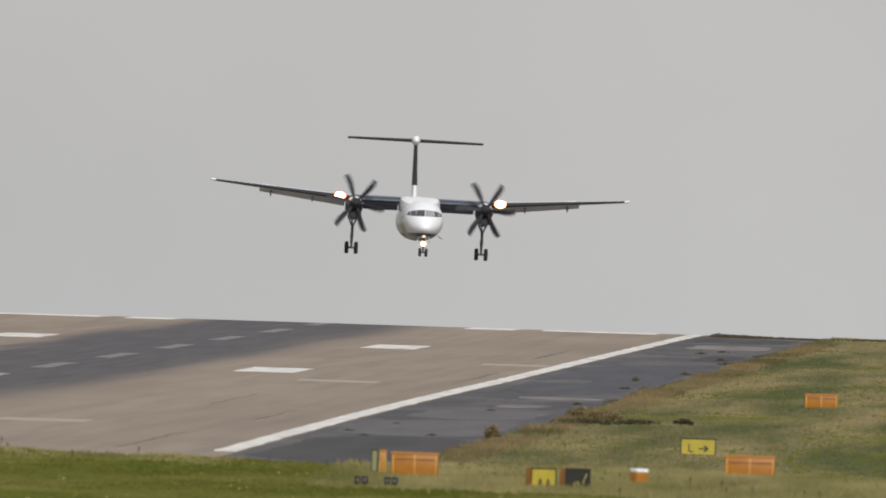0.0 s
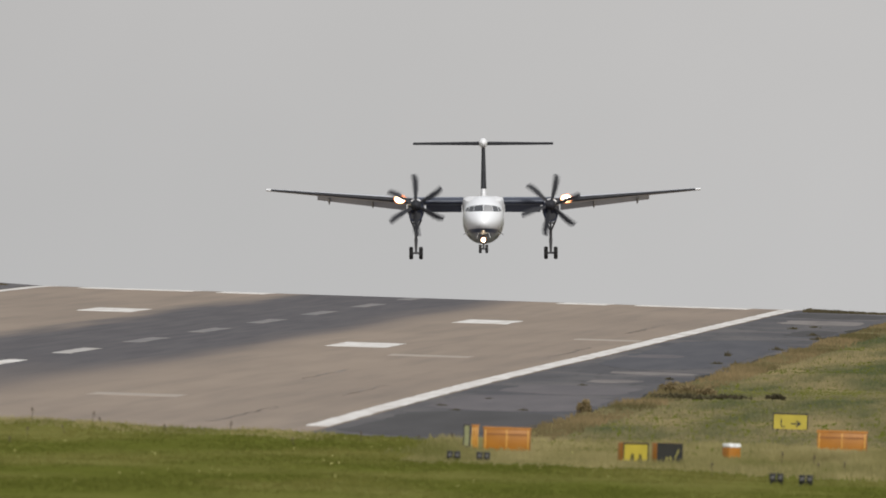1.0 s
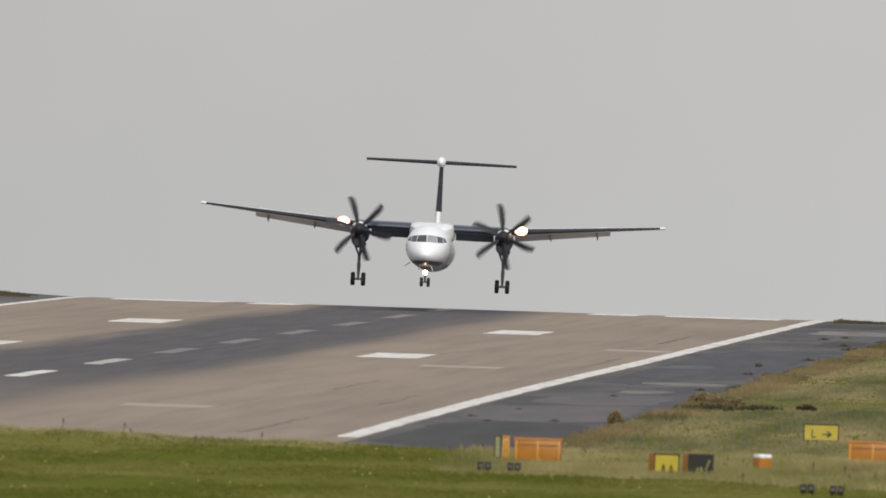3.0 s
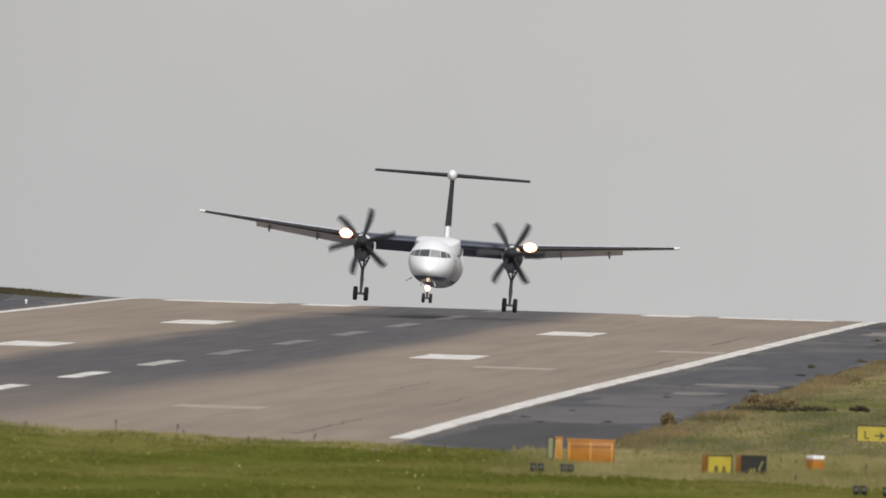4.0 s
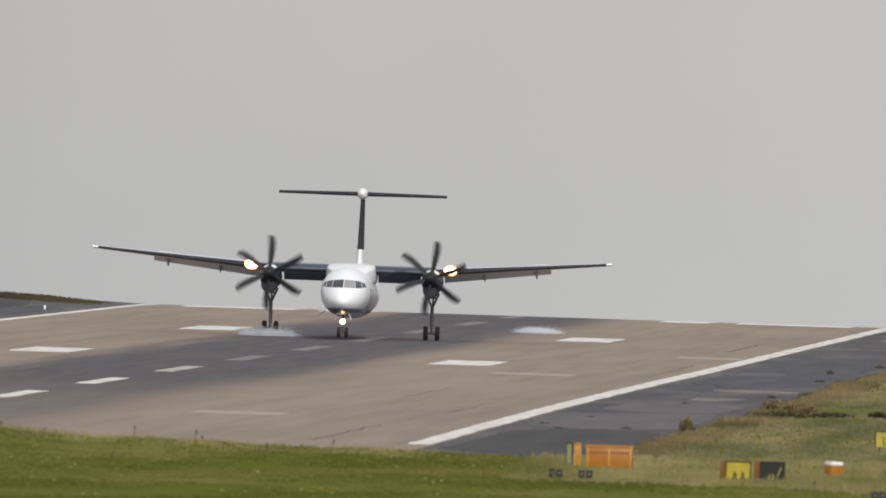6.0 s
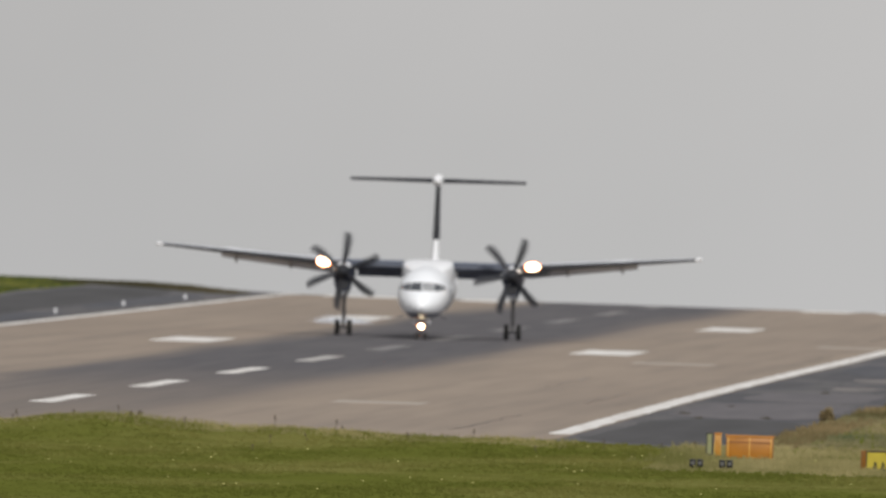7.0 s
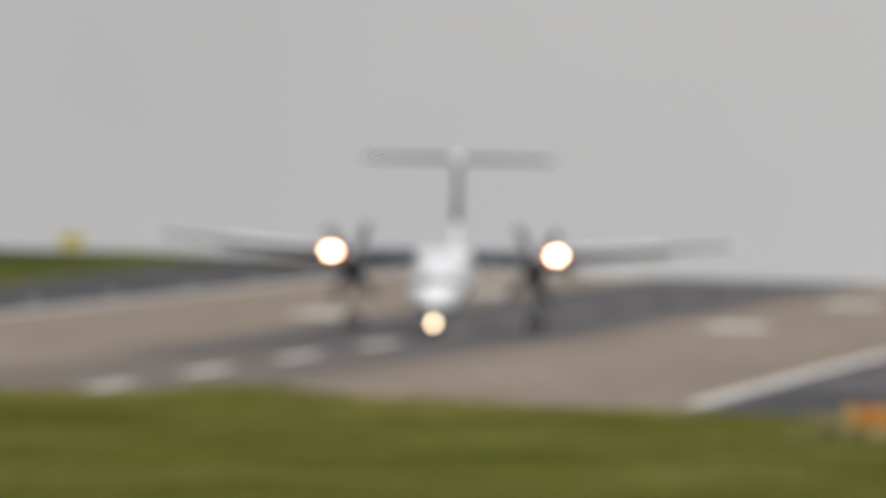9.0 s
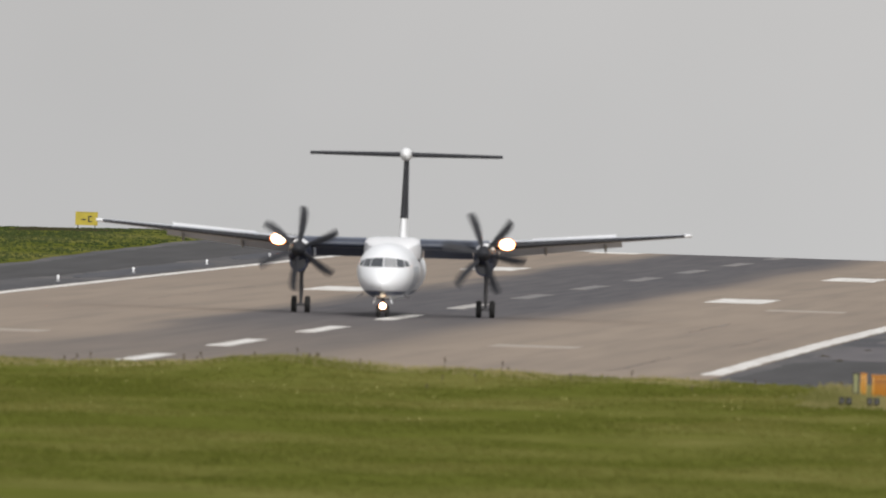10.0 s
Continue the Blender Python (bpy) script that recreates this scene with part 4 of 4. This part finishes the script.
def aircraft():
    plane = thing("airliner", "white twin-propeller airliner with high wing and dark T-tail, gear down", "aircraft", pose(0, 1500, 0))
    bm = bmesh.new()
    oval_loft(bm, BODY, 40)
    body = part("fuselage", bm, WHITE, plane, "white fuselage with navy belly")
    # cockpit windows
    for sx in (-1, 1):
        # the pane on +x is painted paler, as if it reflected the sky
        pane("windscreen", [(sx * 0.02, 2.71), (sx * 0.63, 2.70), (sx * 0.56, 3.11), (sx * 0.02, 3.15)], body, GLASS if sx < 0 else GLASS_PALE)
        pane("windscreen", [(sx * 0.655, 2.70), (sx * 0.99, 2.71), (sx * 0.90, 3.06), (sx * 0.585, 3.11)], body, GLASS)
        pane("side_window", [(sx * 1.01, 2.73), (sx * 1.20, 2.76), (sx * 1.10, 2.98), (sx * 0.92, 3.04)], body, GLASS)
    # nose probes
    for sx in (-1, 1):
        bm = bmesh.new()
        tube(bm, (sx * 0.98, -13.6, 1.42), (sx * 1.28, -13.75, 1.22), 0.035, 0.02, 8)
        tube(bm, (sx * 1.28, -13.75, 1.22), (sx * 1.30, -14.1, 1.20), 0.02, 0.015, 8)
        part("probe", bm, STEEL, body)
    # fairing over the wing's middle
    bm = bmesh.new()
    rings = []
    for y, w, zb, zt in ((-4.9, 0.75, 3.2, 3.62), (-4.2, 1.12, 2.9, 3.86), (-3.2, 1.36, 2.9, 4.04), (-1.5, 1.40, 2.9, 4.10), (0.5, 1.38, 2.9, 4.04), (2.2, 1.15, 3.0, 3.90), (3.6, 0.6, 3.2, 3.72)):
        ring = []
        for k in range(16):
            a = k * 2 * math.pi / 16
            c, s = math.cos(a), math.sin(a)
            ring.append((w * math.copysign(abs(c) ** 0.45, c), y, (zb + zt) / 2 + (zt - zb) / 2 * math.copysign(abs(s) ** 0.45, s)))
        rings.append(ring)
    loft(bm, rings)
    part("wing_fairing", bm, PLAIN_WHITE, plane, "white fairing where the wing crosses the cabin")
    # wings
    spoilers, legs = [], []
    for sx in (-1, 1):
        xs = [sx * v for v in (1.3, 3.0, 4.6, 6.5, 8.5, 10.5, 12.5, 13.9)]
        part("wing", wing_piece(xs[2:], 0.062, 0.72), WING_PALE, plane, "pale grey outer wing panel")
        part("wing", wing_piece([sx * v for v in (1.3, 3.0, 4.595)], 0.10, 0.72), SLATE, plane, "slate-blue inner wing panel")
        part("deicing_boot", wing_piece(xs[2:], 0.0, 0.062), BOOT, plane, "black rubber leading-edge boot")
        part("leading_edge", wing_piece([sx * v for v in (1.3, 3.0, 4.595)], 0.0, 0.10), SLATE_DARK, plane, "dark slate leading edge")
        part("aileron", wing_piece([sx * v for v in (10.95, 12.5, 13.9)], 0.725, 1.0), WING_GREY, plane)
        part("wing_tip", wing_piece([sx * v for v in (13.905, 14.1, 14.22)], 0.0, 0.85), PLAIN_WHITE, plane, "white wing tip")
        # the inner flap's dark blue has its reflections put into the colour
        for x0, x1, mat, deep in ((1.42, 3.75, SLATE, 0.52), (5.05, 10.88, FLAP_GREY, 0.46)):
            bm = bmesh.new()
            rings = []
            for k in range(5):
                x = sx * (x0 + (x1 - x0) * k / 4)
                lead, chord, zc, thick = wing_at(x)
                y0 = lead + 0.70 * chord
                c = chord * 0.34
                d = deep * chord / 3.05
                ring = []
                for s, h in ((0, 0.0), (0.08, 0.07), (0.3, 0.08), (0.65, 0.04), (1.0, 0.008), (1.0, -0.008), (0.65, -0.03), (0.3, -0.05), (0.08, -0.06)):
                    ring.append((x, y0 + s * c * 0.92, zc - 0.09 * chord / 3 - d * s + h * chord / 3))
                rings.append(ring)
            loft(bm, rings)
            part("flap", bm, mat, plane, "lowered wing flap")
        for x in (7.25, 10.1):
            lead, chord, zc, thick = wing_at(x)
            bm = bmesh.new()
            oval_loft(bm, [(lead + chord * 0.45, zc - 0.20, 0.02, 0.03, sx * x), (lead + chord * 0.6, zc - 0.26, 0.07, 0.12, sx * x), (lead + chord * 0.85, zc - 0.40, 0.07, 0.15, sx * x), (lead + chord * 1.1, zc - 0.56, 0.02, 0.04, sx * x)], 12)
            part("flap_fairing", bm, WING_GREY, plane)
        # spoiler, hinged on the wing's top
        bm = bmesh.new()
        rings = []
        for x in (6.6, 8.5, 10.6):
            lead, chord, zc, thick = wing_at(x)
            hinge = wing_at(8.5)
            z = zc - hinge[2]
            rings.append([(sx * (x - 8.5), 0, z), (sx * (x - 8.5), 0.42, z - 0.03), (sx * (x - 8.5), 0.42, z - 0.055), (sx * (x - 8.5), 0, z - 0.03)])
        loft(bm, rings)
        lead, chord, zc, thick = wing_at(8.5)
        spoilers.append(part("spoiler", bm, PLAIN_WHITE, plane, "white wing spoiler", pose(sx * 8.5, lead + 0.60 * chord, zc + 0.19)))
        # landing lamp in the leading edge; a shining rim stands for the glow round it
        lead, chord, zc, thick = wing_at(5.47)
        bm = bmesh.new()
        oval_loft(bm, [(lead - 0.05, zc + 0.08, 0.34, 0.22, sx * 5.45), (lead - 0.10, zc + 0.08, 0.40, 0.27, sx * 5.45), (lead + 0.30, zc + 0.05, 0.40, 0.27, sx * 5.45)], 24)
        lamp = part("landing_light", bm, LAMP_HALO, plane, "lit warm-white landing light, its orange glow shaped as a rim")
        bm = bmesh.new()
        oval_loft(bm, [(lead - 0.17, zc + 0.08, 0.12, 0.09, sx * 5.45), (lead - 0.15, zc + 0.08, 0.27, 0.18, sx * 5.45), (lead - 0.10, zc + 0.08, 0.33, 0.225, sx * 5.45)], 24)
        part("lens", bm, LAMP, lamp)
        # nacelle
        x = sx * 4.42
        bm = bmesh.new()
        oval_loft(bm, [(-4.16, 3.36, 0.38, 0.40, x), (-3.8, 3.30, 0.50, 0.56, x), (-3.0, 3.24, 0.56, 0.66, x), (-1.5, 3.24, 0.56, 0.70, x), (0.8, 3.24, 0.55, 0.68, x), (2.2, 3.35, 0.42, 0.50, x), (3.4, 3.52, 0.14, 0.2, x)], 24)
        part("nacelle", bm, COWL, plane, "dark navy engine nacelle with a white top")
        bm = bmesh.new()
        oval_loft(bm, [(-3.98, 2.74, 0.39, 0.36, x), (-4.02, 2.74, 0.43, 0.41, x), (-3.5, 2.77, 0.46, 0.45, x), (-2.4, 2.90, 0.40, 0.40, x)], 20)
        intake = part("air_intake", bm, NAVY, plane)
        # the intake is closed; a black disc stands for the shade inside its mouth
        bm = bmesh.new()
        oval_loft(bm, [(-4.03, 2.74, 0.35, 0.32, x), (-3.985, 2.74, 0.35, 0.32, x)], 20)
        part("intake_shade_disc", bm, BOOT, intake)
        legs.append(main_gear(plane, x))
    legs.append(nose_gear(plane))
    # fin: navy above, white root
    def fin(z0, z1, a, b, material, label):
        bm = bmesh.new()
        rings = []
        for k in range(4):
            z = z0 + (z1 - z0) * k / 3
            f = (z - 3.4) / 4.6
            lead, chord, th = 9.4 + 2.9 * f, 4.4 - 1.7 * f, 0.145 - 0.03 * f + 0.10 * max(0, 0.25 - f)
            rings.append([(p[2], p[1], z) for p in aerofoil(0, lead, chord, 0, th * 0.72, a, b)])
        loft(bm, rings)
        part("fin", bm, material, plane, label)
    fin(3.2, 4.95, 0.0, 1.0, PLAIN_WHITE, "white fin root")
    fin(4.953, 7.9, 0.0, 0.16, BOOT, "dark leading edge of the fin")
    fin(4.953, 7.9, 0.163, 1.0, NAVY, "navy fin")
    bm = bmesh.new()
    oval_loft(bm, [(11.6, 8.02, 0.05, 0.06, 0), (11.75, 8.02, 0.18, 0.22, 0), (12.2, 8.02, 0.28, 0.33, 0), (13.5, 8.03, 0.28, 0.31, 0), (15.0, 8.05, 0.16, 0.18, 0), (15.9, 8.06, 0.03, 0.04, 0)], 24)
    part("tail_bullet", bm, PLAIN_WHITE, plane, "white bullet fairing on top of the fin")
    for sx in (-1, 1):
        for a, b, mat, label in ((0.0, 0.16, BOOT, "black tailplane boot"), (0.163, 1.0, NAVY, "dark tailplane")):
            bm = bmesh.new()
            loft(bm, [aerofoil(sx * x, 12.35 + 0.08 * x, 2.1 - 0.17 * x, 8.0, 0.115, a, b) for x in (0.15, 1.5, 3.0, 4.3, 4.63)])
            part("tailplane", bm, mat, plane, label)
    return plane, [propeller(plane, -4.42), propeller(plane, 4.42)], spoilers, legs


airliner, propellers, spoilers, gear_legs = aircraft()


def smoke(x, y, seed, size):
    """A drift of tyre smoke in many thin, rounded puffs."""
    rng = random.Random(seed)
    ob = thing("tyre_smoke", "thin white puff of tyre smoke low over the runway", "smoke", pose(x, y, -4), "tyre smoke")
    for k in range(5):
        verts, faces = [], []
        cx, cz = (k - 2) * 0.50 * size, size * rng.uniform(0.10, 0.22)
        for _ in range(4600):
            c = Vector((cx + rng.gauss(0, 0.55) * size, rng.gauss(0, 1.4), abs(cz + rng.gauss(0, 0.21) * size)))
            s, i = rng.uniform(0.008, 0.017), len(verts)
            verts += [c + Vector(d) * s for d in ((1.6, 0, 0), (0, 1, 0), (-1.6, 0, 0), (0, -1, 0), (0, 0, 0.8), (0, 0, -0.8))]
            faces += [(i + p, i + q, i + 4) for p, q in ((0, 1), (1, 2), (2, 3), (3, 0))] + [(i + q, i + p, i + 5) for p, q in ((0, 1), (1, 2), (2, 3), (3, 0))]
        me = bpy.data.meshes.new("puff")
        me.from_pydata(verts, [], faces)
        me.materials.append(SMOKE)
        puff = new("puff", me)
        puff.parent = ob
        tagged(puff, kind="stuff")
    return ob


SMOKES = [(smoke(4.6, 1622, 1, 0.62), 4.85, 3.9, 1622, 1.6), (smoke(-6.6, 1545, 2, 0.74), 5.75, -5.6, 1548, -2.6)]


# ---- what moves ----
# seconds; x, y, z; pitch, bank, heading (degrees)
PLANE_ROWS = [
    (0.0, -0.91, 1924.0, 3.39, 0.51, 1.33, 3.99),
    (0.5, -0.40, 1888.6, 2.49, 1.60, 0.74, 3.10),
    (1.0, 0.01, 1856.7, 1.90, 1.95, -1.98, 2.18),
    (1.5, -0.18, 1824.7, 1.60, 1.60, 0.52, 2.06),
    (2.0, -0.28, 1792.8, 1.49, 1.50, 1.13, 2.06),
    (2.5, -0.40, 1763.0, 1.46, 1.05, 1.28, 1.61),
    (4.0, -0.93, 1674.2, 0.68, 1.19, 2.73, 0.40),
    (4.5, -1.14, 1643.1, 0.46, 1.43, 3.84, 0.58),
    (5.0, -1.16, 1613.9, 0.21, 1.82, 2.56, 0.65),
    (6.3, -1.24, 1528.4, 0.00, 0.28, -0.16, 0.96),
    (6.5, -1.17, 1514.5, 0.00, 0.14, -0.28, 1.16),
    (7.0, -1.28, 1478.1, 0.01, -0.67, -0.10, 1.37),
    (7.5, -1.15, 1446.0, 0.02, -1.2, -0.45, 0.75),
    (8.0, -0.72, 1411.8, 0.0, -0.8, -0.45, 0.75),
    (8.5, -0.65, 1379.5, 0.02, -1.2, -0.6, 0.95),
    (9.0, -0.42, 1345.0, 0.05, -1.4, -0.6, 0.74),
    (9.5, -0.62, 1315.4, 0.06, -1.15, -0.55, 0.50),
    (10.0, -0.85, 1289.0, -0.33, 0.17, -0.25, 1.00),
]
# seconds and blade angle (degrees) of both propellers
BLADE_ROWS = [(0, 41, 33), (0.5, 58, 52), (1, 58, 12), (1.5, 26, 5), (2, 3, 38), (2.5, 58, 3), (4, 14, 29), (4.5, 0, 3), (5, 36, 35), (6.5, 47, 57), (7, 8, 20), (7.5, 24, 26), (8, 24, 36), (8.5, 24, 18), (9, 24, 36), (9.5, 28, 2), (10, 7, 41)]


def blade_turns(side):
    keys, total = [(0.0, float(BLADE_ROWS[0][side]))], float(BLADE_ROWS[0][side])
    for a, b in zip(BLADE_ROWS, BLADE_ROWS[1:]):
        n = round((b[0] - a[0]) * 34)
        total += (b[side] - a[side]) % 60 + 60 * (n - 1)
        keys.append((b[0], total))
    rows = []
    for i in range(301):
        t = i / 30
        rows.append((t, float(np.interp(t, [k[0] for k in keys], [k[1] for k in keys]))))
    return rows


def motions():
    focus_pull()
    walk(airliner, [(t, pose(x, y, z, -pitch, bank, turn)) for t, x, y, z, pitch, bank, turn in PLANE_ROWS])
    for side, prop in enumerate(propellers):
        home = prop.matrix_basis.translation.copy()
        walk(prop, [(t, Matrix.Translation(home) @ pose(0, 0, 0, 0, a, 0)) for t, a in blade_turns(side + 1)])
    for sp in spoilers:
        home = sp.matrix_basis.translation.copy()
        walk(sp, [(t, Matrix.Translation(home) @ pose(0, 0, 0, a, 0, 0)) for t, a in ((0, 0), (6.9, 0), (7.4, 17), (10, 17))])
    for leg in gear_legs:  # the struts sink as the weight comes on
        walk(leg, [(t, pose(0, 0, a)) for t, a in ((0, 0), (9.4, 0), (9.8, 0.33), (10, 0.33))])
    for ob, t0, x, y, drift in SMOKES:
        walk(ob, [(0, pose(x, y, -4)), (t0 - 0.1, pose(x, y, -4)), (t0 + 0.15, pose(x, y, -0.1)), (t0 + 0.8, pose(x + drift, y + 2, 0.0)), (t0 + 1.4, pose(x + 1.6 * drift, y + 3, -0.42)),
                  (t0 + 2.2, pose(x + 2.6 * drift, y + 6, -4)), (10, pose(x + 2.6 * drift, y + 6, -4))])


motions()
